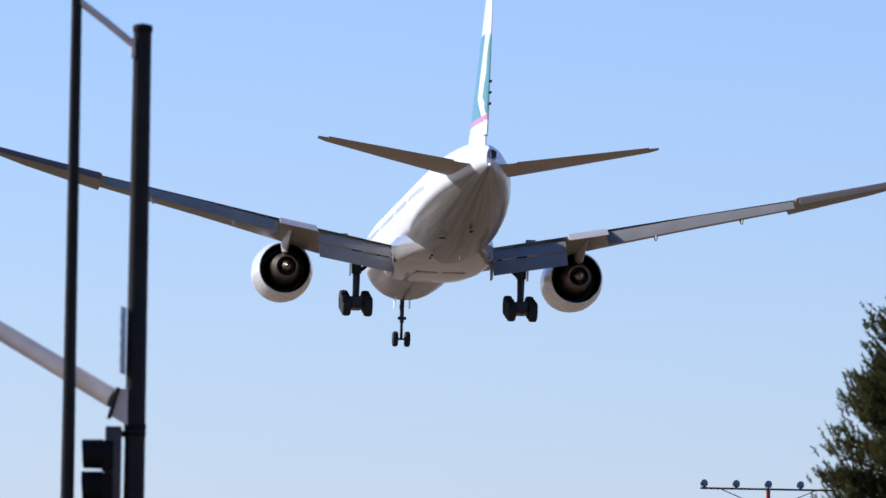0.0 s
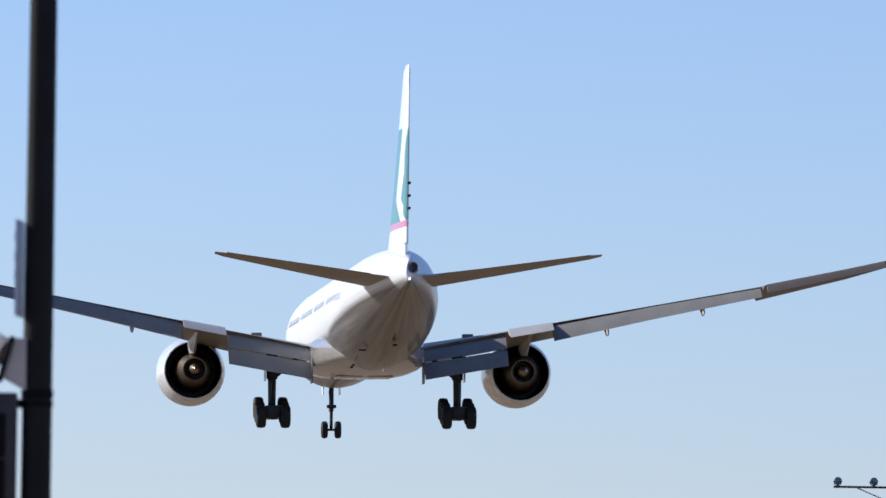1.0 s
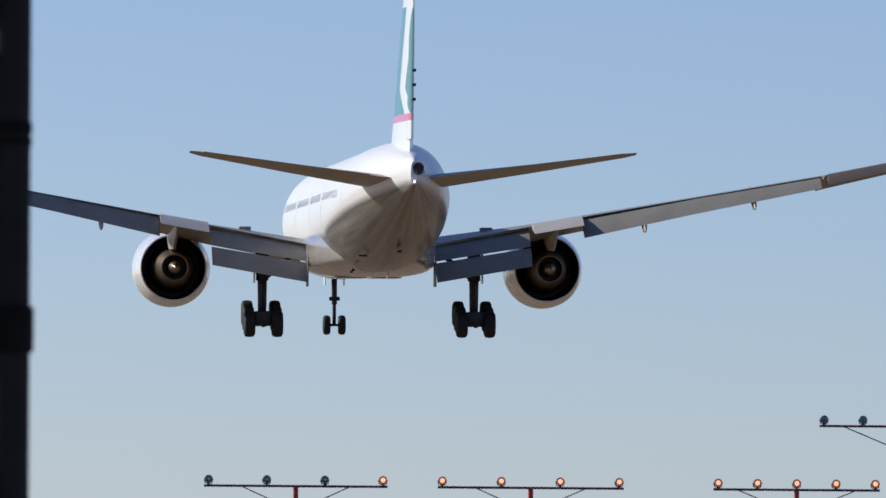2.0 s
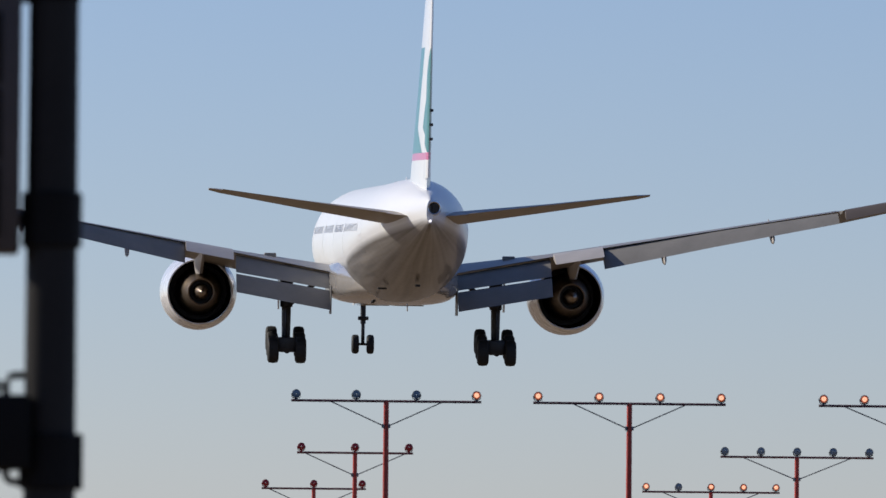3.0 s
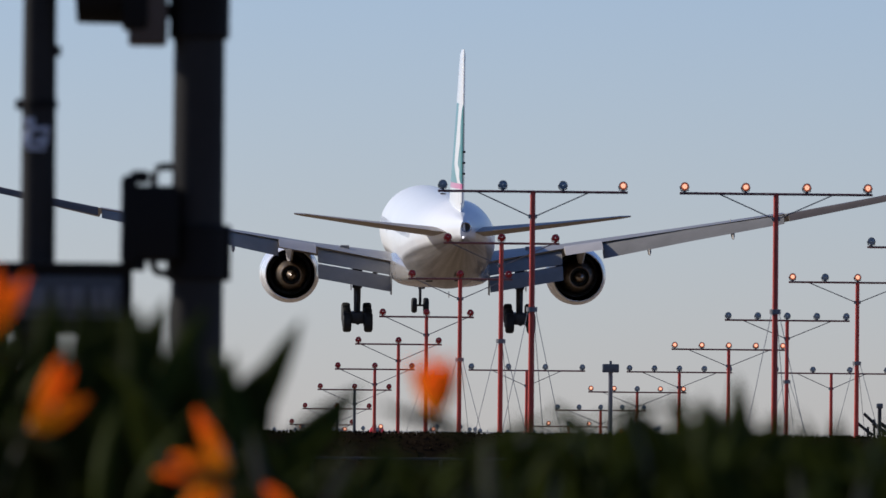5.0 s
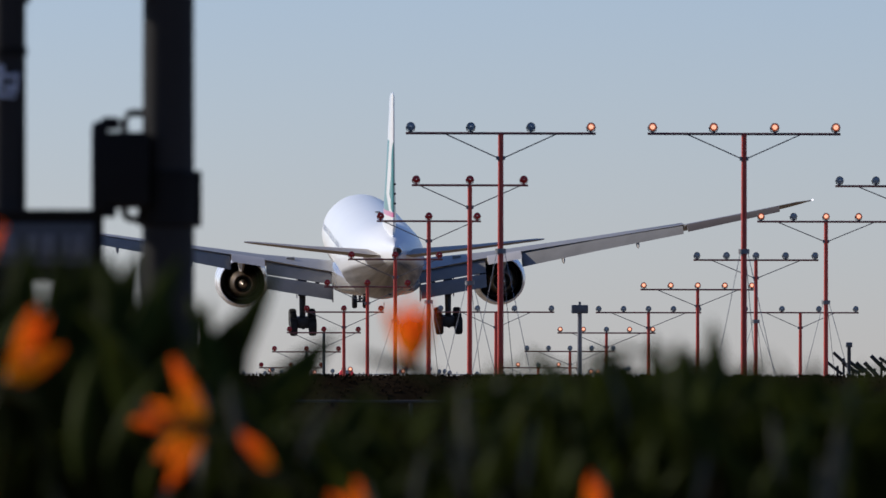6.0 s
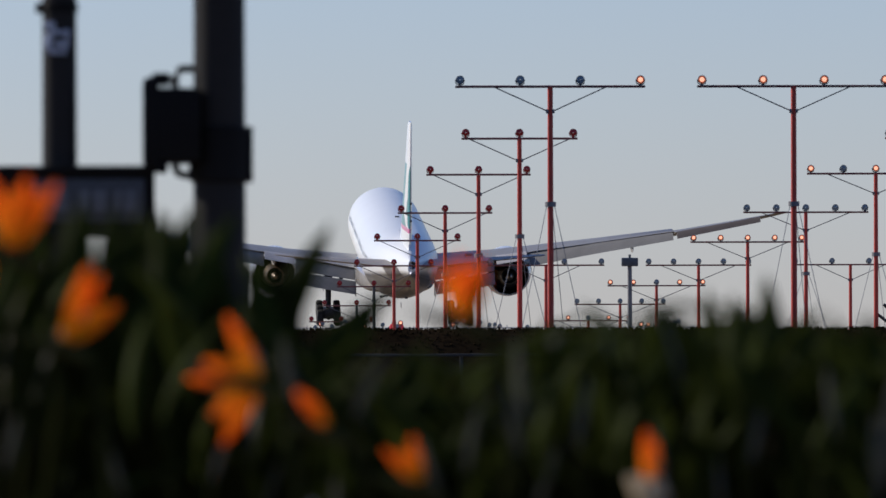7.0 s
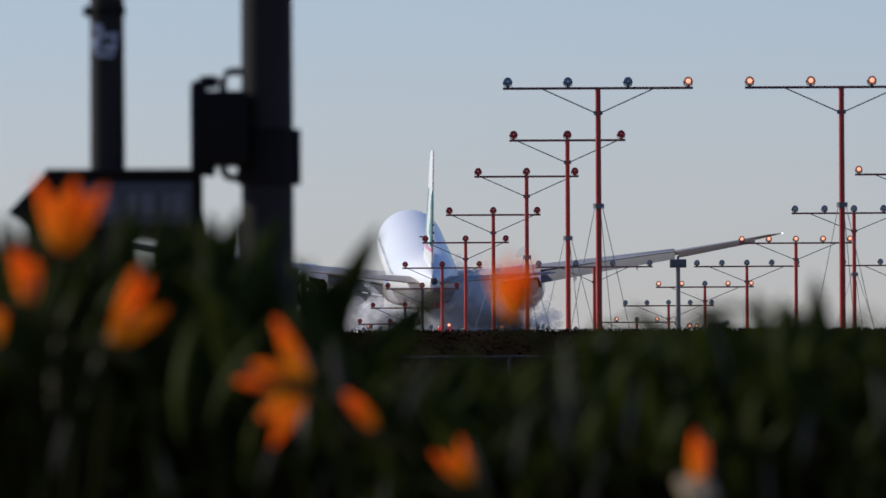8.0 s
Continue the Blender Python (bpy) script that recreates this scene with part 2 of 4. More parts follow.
M_NAV = mat("white_nav_light", (0.9, 0.9, 0.85), 0.2, var=0.02, bump=0, glow=((1.0, 0.93, 0.8), 1.6))
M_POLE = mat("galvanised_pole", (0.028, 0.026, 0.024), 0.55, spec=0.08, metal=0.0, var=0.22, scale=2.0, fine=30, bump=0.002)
# arm steel made pale and warm: sunlight put into the base colour
M_ARM = mat("sunlit_arm", (0.72, 0.60, 0.50), 0.6, metal=0.0, var=0.15, scale=2.0, bump=0.002)
M_BLACK = mat("black_signal_housing", (0.012, 0.011, 0.010), 0.6, spec=0.08, var=0.2, scale=3.0, bump=0.002)
M_PLATE = mat("signal_backing", (0.055, 0.038, 0.030), 0.5, var=0.2, bump=0.002)
M_SIGNBLUE = mat("sign_blue", (0.12, 0.28, 0.55), 0.4, var=0.1, bump=0)
M_SIGNWHITE = mat("sign_white", (0.72, 0.74, 0.78), 0.4, var=0.08, bump=0)
M_STICKER = mat("worn_sticker", (0.46, 0.50, 0.58), 0.6, var=0.3, scale=20, bump=0)
M_SIGNDIM = mat("faded_lettering", (0.13, 0.13, 0.135), 0.6, var=0.2, bump=0)
M_SIGNGREY = mat("sign_grey", (0.05, 0.05, 0.052), 0.5, var=0.15, bump=0)
M_RED = mat("orange_red_mast_paint", (0.50, 0.040, 0.016), 0.45, var=0.16, scale=3.0, fine=25, bump=0.002, rand=0.2)
M_BAR = mat("grey_steel", (0.20, 0.19, 0.19), 0.5, metal=0.4, var=0.2, bump=0)
M_CROSS = mat("rusty_red_crossbar", (0.22, 0.085, 0.075), 0.55, metal=0.2, var=0.2, bump=0)
M_LAMPRED = mat("dark_red_lamp_housing", (0.30, 0.022, 0.018), 0.45, var=0.2, bump=0)
M_MASTGREY = mat("dark_grey_mast_paint", (0.075, 0.072, 0.075), 0.5, var=0.16, scale=3.0, bump=0.002)
M_LAMP = mat("lamp_housing", (0.09, 0.10, 0.11), 0.45, var=0.2, bump=0)
M_LENS = mat("clear_lens", (0.22, 0.27, 0.30), 0.15, var=0.1, bump=0)
M_LENSRED = mat("red_lens", (0.36, 0.018, 0.018), 0.25, var=0.1, bump=0)
M_TAN = mat("flaperon_paint", (0.46, 0.43, 0.40), 0.4, var=0.1, scale=0.8, bump=0)
# shade and brown ground reflection on the ailerons, put into their colour
M_AILERON = mat("aileron_shaded_paint", (0.12, 0.095, 0.075), 0.45, var=0.12, scale=0.6, fine=7, bump=0)
M_TAIL = mat("tailplane_grey_paint", (0.33, 0.285, 0.235), 0.45, var=0.12, scale=0.6, fine=7, bump=0)
M_AMBER = mat("amber_lamp_ring", (0.30, 0.075, 0.03), 0.35, var=0.1, bump=0, glow=((1.0, 0.25, 0.08), 0.25))
M_LIT = mat("lit_lens", (0.9, 0.5, 0.25), 0.3, var=0.05, bump=0, glow=((1.0, 0.42, 0.19), 1.5))
M_REDLIT = mat("red_runway_light", (0.5, 0.02, 0.02), 0.3, var=0.05, bump=0, glow=((1.0, 0.04, 0.03), 0.15))
M_WIRE = mat("steel_guy_wire", (0.20, 0.20, 0.21), 0.5, metal=0.6, bump=0)
M_GROUND = mat("dry_ground", (0.165, 0.112, 0.062), 0.9, var=0.25, scale=0.05, fine=3, bump=0.02, tint=(0.22, 0.15, 0.08))
M_ROAD = mat("asphalt", (0.05, 0.05, 0.052), 0.85, var=0.2, scale=0.4, fine=60, bump=0.004)
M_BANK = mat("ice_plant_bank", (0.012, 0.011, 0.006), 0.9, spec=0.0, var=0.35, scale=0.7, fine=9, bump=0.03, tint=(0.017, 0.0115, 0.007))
M_CONC = mat("concrete_kerb", (0.34, 0.32, 0.30), 0.8, var=0.15, scale=0.8, fine=20, bump=0.005)
M_WALL = mat("stained_concrete", (0.05, 0.042, 0.036), 0.85, var=0.25, scale=0.8, fine=20, bump=0.005)
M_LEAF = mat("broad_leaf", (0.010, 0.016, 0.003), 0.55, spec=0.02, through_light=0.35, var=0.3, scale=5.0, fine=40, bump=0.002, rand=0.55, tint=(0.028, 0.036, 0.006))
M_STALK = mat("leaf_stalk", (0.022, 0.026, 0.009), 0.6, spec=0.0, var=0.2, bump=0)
M_PALE = mat("pale_sheath", (0.42, 0.32, 0.18), 0.7, var=0.2, bump=0)
M_DRY = mat("dry_leaf", (0.075, 0.066, 0.030), 0.7, var=0.25, scale=8, bump=0)
M_SEPAL = sepal_colour()
M_BEAK = mat("flower_beak", (0.06, 0.035, 0.015), 0.6, spec=0.0, var=0.25, scale=10, bump=0, tint=(0.05, 0.06, 0.02))
M_PETAL = mat("blue_petal", (0.02, 0.02, 0.10), 0.5, var=0.1, bump=0)
M_BARK = mat("pine_bark", (0.09, 0.06, 0.04), 0.9, var=0.3, scale=6, bump=0.02)
M_NEEDLE = mat("pine_needles", (0.034, 0.050, 0.014), 0.6, spec=0.1, through_light=0.3, var=0.35, scale=1.2, fine=12, bump=0, tint=(0.125, 0.118, 0.036))
M_CAR = mat("dark_car_paint", (0.014, 0.013, 0.013), 0.5, var=0.15, bump=0, spec=0.25)
M_CARGLASS = mat("tinted_car_glass", (0.012, 0.012, 0.013), 0.3, var=0.1, bump=0, spec=0.2)
M_FENCE = mat("far_fence", (0.34, 0.35, 0.37), 0.7, var=0.1, bump=0)


# ---------------------------------------------------------------- mesh helpers
def part(name, bm, material, parent=None, label="", smooth=True):
    """Links a bmesh as one mesh object, under a thing or a part."""
    me = bpy.data.meshes.new(name)
    bmesh.ops.recalc_face_normals(bm, faces=bm.faces)
    bm.to_mesh(me)
    bm.free()
    for mt in material if isinstance(material, (list, tuple)) else [material]:
        me.materials.append(mt)
    if smooth:
        me.polygons.foreach_set("use_smooth", [True] * len(me.polygons))
        me.set_sharp_from_angle(angle=radians(38))
    ob = new(name, me)
    if parent:
        ob.parent = parent
    if label:
        ob["label"] = label
    return ob


def thing(name, at, label, category, group="", kind=""):
    e = new(name)
    e.empty_display_size = 0.1
    e.location = at
    return tagged(e, label, category, group, kind)


def rings(bm, loops, cap=True, closed=True):
    """Skins a row of loops of points, equal in count."""
    vs = [[bm.verts.new(p) for p in lp] for lp in loops]
    k = len(vs[0])
    for a, b in zip(vs, vs[1:]):
        for i in range(k if closed else k - 1):
            j = (i + 1) % k
            bm.faces.new((a[i], a[j], b[j], b[i]))
    if cap:
        bm.faces.new(vs[0][::-1])
        bm.faces.new(vs[-1])
    return bm


def tube(points, radii, seg=12, bm=None):
    """A round bar along points."""
    bm = bm or bmesh.new()
    pts = [Vector(p) for p in points]
    if isinstance(radii, (int, float)):
        radii = [radii] * len(pts)
    loops = []
    for i, p in enumerate(pts):
        d = (pts[min(i + 1, len(pts) - 1)] - pts[max(i - 1, 0)]).normalized()
        ref = Vector((0, 0, 1)) if abs(d.z) < 0.9 else Vector((1, 0, 0))
        u = d.cross(ref).normalized()
        w = d.cross(u)
        loops.append([p + (u * math.cos(a) + w * math.sin(a)) * radii[i] for a in (2 * math.pi * q / seg for q in range(seg))])
    return rings(bm, loops)


def turned(profile, seg=32, axis="y", bm=None, cap=False):
    """A body of revolution: profile of (along, radius)."""
    bm = bm or bmesh.new()
    loops = []
    for a, r in profile:
        ring = []
        for q in range(seg):
            t = 2 * math.pi * q / seg
            c, s = r * math.cos(t), r * math.sin(t)
            ring.append({"y": (c, a, s), "z": (c, s, a), "x": (a, c, s)}[axis])
        loops.append(ring)
    return rings(bm, loops, cap=cap)


def box(centre, size, bevel=0.0, bm=None, turn=None):
    bm = bm or bmesh.new()
    got = bmesh.ops.create_cube(bm, size=1.0)["verts"]
    for v in got:
        v.co = Vector((v.co.x * size[0], v.co.y * size[1], v.co.z * size[2]))
    if bevel:
        ed = list({e for v in got for e in v.link_edges})
        res = bmesh.ops.bevel(bm, geom=ed, offset=bevel, segments=2, affect="EDGES", profile=0.6)
        got = list({v for f in res["faces"] for v in f.verts} | {v for v in got if v.is_valid})
    for v in got:
        v.co = (turn @ v.co if turn else v.co) + Vector(centre)
    return bm


def shift(bm, m):
    bmesh.ops.transform(bm, matrix=m, verts=bm.verts)
    return bm


def foil(le, te, thick, n=7):
    """A closed aerofoil section in a plane of constant x from its leading to its trailing edge."""
    le, te = Vector(le), Vector(te)
    ch = te - le
    up = Vector((0, ch.z, -ch.y)).normalized()
    if up.z < 0:
        up = -up
    top, low = [], []
    for i in range(n + 1):
        s = (i / n) ** 1.6
        t = thick * (1.48 * math.sqrt(s) - 0.63 * s - 1.758 * s * s + 1.4215 * s ** 3 - 0.5075 * s ** 4) * 2.0
        p = le + ch * s
        top.append(p + up * t * 0.6)
        low.append(p - up * t * 0.4)
    return top + low[1:-1][::-1] + []


def surface(sections, mirror=False):
    """Skins aerofoil sections of (leading edge, trailing edge, thickness)."""
    loops = []
    for le, te, th in sections:
        loops.append(foil(le, te, th))
    if mirror:
        loops = [[Vector((-p[0], p[1], p[2])) for p in lp] for lp in loops]
    return rings(bmesh.new(), loops)


# ---------------------------------------------------------------- ground
EYE = 1.25                                            # height of the lens over the road
CREST = EYE + 0.10


def build_ground():
    """One sheet: flat to the road, up a low bank to the airfield, and on to the horizon."""
    ys = [-600, -200, -80, 0, 30, 60, 90, 150, 205, 220, 228, 229.4, 230.2, 231, 232, 236, 250, 300, 420, 700, 1500, 4800]
    xs = [-3000, -900, -300, -120, -60, -30, -15, 0, 10, 20, 30, 45, 60, 90, 150, 320, 900, 3000]

    def height(x, y):
        if y < 229:
            return -0.01 * max(0, -y - 10) ** 0.8 * 0.5
        s = min(1, (y - 229) / 3)
        z = CREST * (s * s * (3 - 2 * s))
        if y > 236:
            z -= 0.12 * min(1, (y - 236) / 60)
        return z + 0.025 * math.sin(x * 0.9) * (1 if 220 < y < 240 else 0)

    bm = bmesh.new()
    grid = [[bm.verts.new((x, y, height(x, y))) for x in xs] for y in ys]
    for j in range(len(ys) - 1):
        for i in range(len(xs) - 1):
            f = bm.faces.new((grid[j][i], grid[j][i + 1], grid[j + 1][i + 1], grid[j + 1][i]))
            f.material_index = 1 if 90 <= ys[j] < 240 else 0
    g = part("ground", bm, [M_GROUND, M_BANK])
    tagged(g, "dry tan ground rising over a low dark planted bank", "ground", kind="structure")
    r = part("road", box((0, 66, -0.03), (700, 17, 0.08), 0.01), M_ROAD)
    tagged(r, "dark grey asphalt road running across below the bank", "road", kind="structure")
    for y in (57.2, 74.8):
        k = part("kerb", box((0, y, 0.05), (700, 0.3, 0.24), 0.02), M_CONC)
        tagged(k, "pale concrete kerb beside the asphalt road", "kerb", kind="structure")
    g = thing("guard_rail", (11, 221, 0), "low weathered steel guard rail below the bank", "guard rail")
    part("rail", box((0, 0, .76), (26, .08, .06), .02), M_WALL, g)
    for i in range(9):
        part("post", box((-12 + i * 3, .08, .36), (.08, .08, .74), .01), M_WALL, g)


def build_bank_plants():
    """Ground-cover tufts over the bank and its crest."""
    rnd = random.Random(5)
    verts, faces = [], []
    for i in range(9000):
        x, y = rnd.uniform(-8, 45), rnd.uniform(229.3, 234)
        s = min(1, (y - 229) / 3)
        z = CREST * (s * s * (3 - 2 * s)) - 0.02
        h, a, w = rnd.uniform(0.03, 0.11), rnd.uniform(0, 6.28), rnd.uniform(0.02, 0.06)
        dx, dy = math.cos(a) * w, math.sin(a) * w
        k = len(verts)
        verts += [(x - dx, y - dy, z), (x + dx, y + dy, z), (x + dy * 0.6 + dx * 0.3, y - dx * 0.6, z + h), (x - dy * 0.4, y + dx, z + h * 0.7)]
        faces.append((k, k + 1, k + 2, k + 3))
    me = bpy.data.meshes.new("bank_plants")
    me.from_pydata(verts, [], faces)
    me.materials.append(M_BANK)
    tagged(new("bank_plants", me), "dark reddish green ground cover on the bank", "ground cover", kind="stuff")


# ---------------------------------------------------------------- aircraft
def build_aircraft():
    """A long twin-engined airliner, gear and flaps down. Its own space: x right, y ahead, z up, the axis over the main gear."""
    jet = thing("airliner", (0, 0, 0), "white twin-engined airliner with wheels and flaps down, landing", "aircraft")

    # fuselage: (along, height of axis, half width, half height)
    secs = [(37.1, -1.0, .05, .05), (36.7, -.95, .6, .55), (35.6, -.75, 1.35, 1.25), (33.8, -.42, 2.1, 2.0), (31.4, -.16, 2.7, 2.65),
            (28, 0, 3.05, 3.05), (25, 0, 3.1, 3.1), (12, 0, 3.1, 3.1), (0, 0, 3.1, 3.1), (-9, 0, 3.1, 3.1), (-13, .04, 3.08, 3.07), (-17, .2, 2.99, 2.93),
            (-20.5, .50, 2.82, 2.72), (-24, .85, 2.54, 2.44), (-27.5, 1.2, 2.14, 2.08), (-30.5, 1.45, 1.66, 1.68), (-33, 1.62, 1.12, 1.28),
            (-35, 1.74, .62, .96), (-36.2, 1.80, .34, .78), (-36.75, 1.82, .16, .58)]

    def ring(y, zc, a, b, n=48):
        return [(a * math.sin(2 * math.pi * q / n), y, zc + b * math.cos(2 * math.pi * q / n)) for q in range(n)]

    lift = lambda y: .4 * min(1, max(0, (y + 36) / 18)) if y < 25 else .4
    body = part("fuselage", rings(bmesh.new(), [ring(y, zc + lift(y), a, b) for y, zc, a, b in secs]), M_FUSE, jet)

    # wing-to-body fairing, a shallow boat under the fuselage
    fs = [(17, .9, .3), (14, 2.2, .7), (10, 3.0, 1.05), (4, 3.35, 1.2), (-3, 3.35, 1.2), (-7, 3.0, 1.05), (-10.5, 2.2, .75), (-13.5, 1.0, .4)]
    loops = []
    for y, a, b in fs:
        lp = []
        for q in range(28):
            t = 2 * math.pi * q / 28
            sx, sz = math.sin(t), math.cos(t)
            lp.append((a * math.copysign(abs(sx) ** .62, sx), y, -1.65 + b * math.copysign(abs(sz) ** .62, sz) * (1.0 if sz < 0 else 1.15)))
        loops.append(lp)
    part("belly_fairing", rings(bmesh.new(), loops), M_BELLY, jet, "grey belly fairing")
    for x in (-.9, .9):
        part("gear_bay_door", box((x, 1.0, -2.86), (1.5, 4.6, .05), .02), M_BELLY, jet)
    for y in (-10.9, -12.3):
        part("belly_vent", box((-1.5, y, -2.66 + (-y - 10.9) * .05), (.16, .5, .12), .02), M_DARK, jet, "dark belly vent")
    part("tail_vent", box((.2, -22.5, -1.78), (.22, .9, .12), .03), M_DARK, jet, "dark drain mast")
    part("outflow_vent", box((-1.4, -19.0, -1.95), (.45, .3, .10), .03), M_DARK, jet, "dark vent")
    part("antenna", box((0, -16.5, -2.9), (.05, .6, .4), .01), M_BELLY, jet)
    part("beacon", turned([(-.12, .02), (-.1, .16), (0, .18), (.08, .18)], 12, "z"), M_GEAR, jet).location = (0, -6, 3.5)
    cone = part("exhaust_opening", turned([(-.03, .27), (-.08, .27), (.3, .2)], 20, "y", cap=True), M_DARK, jet, "dark auxiliary exhaust")
    cone.location = (.20, -36.72, 2.02)
    lip = part("exhaust_rim", turned([(-.1, .27), (-.12, .31), (.2, .36), (.8, .4)], 20, "y"), M_LIP, jet)
    lip.location = (.20, -36.72, 2.02)
    part("tail_light", turned([(-.05, .01), (-.035, .04), (.05, .06)], 10, "y"), M_NAV, jet).location = (.02, -36.85, 1.38)

    # cabin windows and doors of both sides, laid on the skin
    def skin(side, y, z, out=0.0):
        for (ya, za, aa, ba), (yb, zb, ab, bb) in zip(secs, secs[1:]):
            if yb <= y <= ya:
                u = (ya - y) / (ya - yb)
                zc, a, b = za + (zb - za) * u + lift(y), aa + (ab - aa) * u, ba + (bb - ba) * u
                q = max(-.999, min(.999, (z - zc) / b))
                c = math.sqrt(1 - q * q)
                return Vector((side * (a * c + out * c), y, z + out * q))

    def patch(name, side, y, z, w, h, out, mt, rows_=2, label=""):
        bm = bmesh.new()
        loops = []
        for k in range(rows_ + 1):
            zz = z - h / 2 + h * k / rows_
            loops.append([skin(side, y - w / 2, zz, -.02), skin(side, y - w / 2, zz, out), skin(side, y + w / 2, zz, out), skin(side, y + w / 2, zz, -.02)])
        return part(name, rings(bm, loops), mt, body, label, smooth=False)

    exits = (26.2, 13.6, .6, -10.4, -21.6)
    for side in (-1, 1):
        for i in range(92):
            y = 27.5 - i * .533
            if y > -23 and not any(abs(y - d) < .8 for d in exits):
                patch("cabin_window", side, y, 1.12, .26, .38, .008, M_GLASS)
        for y in exits:
            patch("cabin_door", side, y, .78, 1.08, 1.9, .004, M_FUSE, 6)
    # wings
    for side in (1, -1):
        s = side
        wing = part("wing", surface([((1.5, 14.0, -1.75), (1.5, -1.0, -1.50), 1.3), ((3.0, 12.6, -1.60), (3.0, -1.1, -1.20), 1.2), ((8.3, 8.6, -.80), (8.3, -1.5, -.20), .85),
                                     ((10.5, 6.6, -.35), (10.5, -2.2, .22), .74), ((16, 2.5, .72), (16, -4.2, 1.18), .55), ((22.9, -2.2, 2.02), (22.9, -6.4, 2.38), .42),
                                     ((23.0, -2.3, 1.78), (23.0, -7.7, 2.42), .46), ((28, -5.6, 2.96), (28, -8.6, 3.44), .36), ((31.2, -7.8, 3.85), (31.2, -9.1, 4.12), .22),
                                     ((32.4, -9.0, 4.25), (32.4, -9.6, 4.27), .08)], s < 0), M_WING, jet)
        # inboard double-slotted flap
        part("inboard_flap", surface([((3.35, -.6, -1.30), (3.35, -2.55, -2.04), .34), ((8.25, -.9, -.36), (8.25, -2.75, -1.24), .30)], s < 0), M_FLAP, wing, "blue-grey lowered inboard flap")
        part("aft_flap", surface([((3.35, -2.45, -2.14), (3.35, -3.75, -3.14), .2), ((8.25, -2.7, -1.32), (8.25, -3.9, -2.28), .18)], s < 0), M_FLAP, wing, "blue-grey aft flap section")
        part("flap_end_plate", box((s * 3.3, -2.6, -2.6), (.06, 1.6, 1.5), .02), M_FLAP, wing)
        part("flaperon", surface([((8.4, -1.3, -.12), (8.4, -3.9, -.60), .3), ((10.9, -2.0, .30), (10.9, -4.2, -.16), .26)], s < 0), M_TAN, wing, "pale drooped flaperon")
        part("outboard_flap", surface([((10.95, -1.9, .20), (10.95, -3.75, -.80), .3), ((16.5, -4.1, 1.22), (16.5, -5.45, .43), .25), ((22.85, -6.2, 2.28), (22.85, -7.45, 1.74), .18)], s < 0), M_FLAP, wing, "blue-grey lowered outboard flap")
        part("aileron", surface([((23.1, -7.55, 2.43), (23.1, -8.5, 1.93), .22), ((29.9, -8.9, 3.78), (29.9, -9.6, 3.42), .16)], s < 0), M_AILERON, wing, "aileron with shade and brown ground reflection in its colour")
        part("wing_tip_light", turned([(-.12, .02), (-.06, .07), (.1, .07), (.2, .02)], 10, "y"), M_NAV, wing).location = (s * 32.35, -9.55, 4.28)
        for x, yt, zt in ((14.0, -4.75, -.16), (19.5, -6.4, 1.0)):
            pod = turned([(2.4, .02), (1.5, .15), (.2, .22), (-.7, .2), (-1.3, .04)], 14, "y")
            m = Matrix.Translation((s * x, yt + .9, zt + .12)) @ pose(0, 0, 0, 20) @ Matrix.Diagonal((.6, 1, 1.25, 1))
            part("flap_track_fairing", shift(pod, m), M_TAIL, wing)
        part("upper_vent", box((s * 6.3, 2.6, -.36), (.62, .9, .34), .05), M_FLAP, wing, "dark vent box on the wing")

        # engine
        ex, ez = s * 9.84, -2.30
        nac = part("engine_nacelle", turned([(12.6, 1.62), (12.95, 1.74), (12.75, 1.86), (12.0, 1.98), (10.5, 2.06), (9.0, 2.03), (7.6, 1.88), (6.7, 1.74), (6.7, 1.68), (8.5, 1.72), (10.4, 1.60)], 48), M_WHITE, jet)
        nac.location = (ex, 0, ez)
        part("intake_lip", turned([(12.5, 1.60), (12.98, 1.70), (13.04, 1.76), (12.9, 1.84), (12.5, 1.93)], 48), M_LIP, nac)
        part("fan_duct", turned([(6.78, 1.665), (8.2, 1.69), (9.9, 1.5), (9.9, .3)], 48), M_DARK, nac)
        part("core_cowl", turned([(9.9, 1.28), (8.2, 1.22), (6.6, 1.02), (5.5, .80), (4.95, .70), (4.97, .64), (5.6, .66)], 36), M_HOT, nac, "heat-stained core cowl")
        part("core_duct", turned([(5.3, .67), (6.0, .6), (6.0, .1)], 28), M_DARK, nac)
        part("exhaust_plug", turned([(5.9, .42), (5.0, .38), (4.3, .2), (4.0, .02)], 24), M_HOT, nac, "brown metal exhaust plug")
        bm = bmesh.new()
        loops = []
        for z, y0, y1, hw in ((ez + .95, 6.6, 4.4, .16), (ez + 1.35, 9.5, 2.6, .22), (ez + 1.75, 11.0, .8, .24), (-.25, 9.8, -.6, .24)):
            loops.append([(s * 9.95, y0, z), (s * 9.95 + hw, (y0 * 2 + y1) / 3, z), (s * 9.95 + hw, (y0 + y1 * 2) / 3, z), (s * 9.95, y1, z),
                          (s * 9.95 - hw, (y0 + y1 * 2) / 3, z), (s * 9.95 - hw, (y0 * 2 + y1) / 3, z)])
        part("pylon", rings(bm, loops), M_TAN, nac).location = (-ex, 0, -ez)
        part("nacelle_strake", box((-s * 1.5, 10.6, 1.45), (.04, 1.6, .5), .01, turn=Matrix.Rotation(-s * .8, 3, "Y")), M_WHITE, nac)

        # main gear: six wheels on a tilted bogie
        gx = s * 5.5
        leg = part("main_gear_leg", tube([(gx, .1, -1.2), (gx, .0, -3.0), (gx, 0, -3.05), (gx, 0, -5.0)], [.36, .33, .25, .22], 14), M_GEAR, jet)
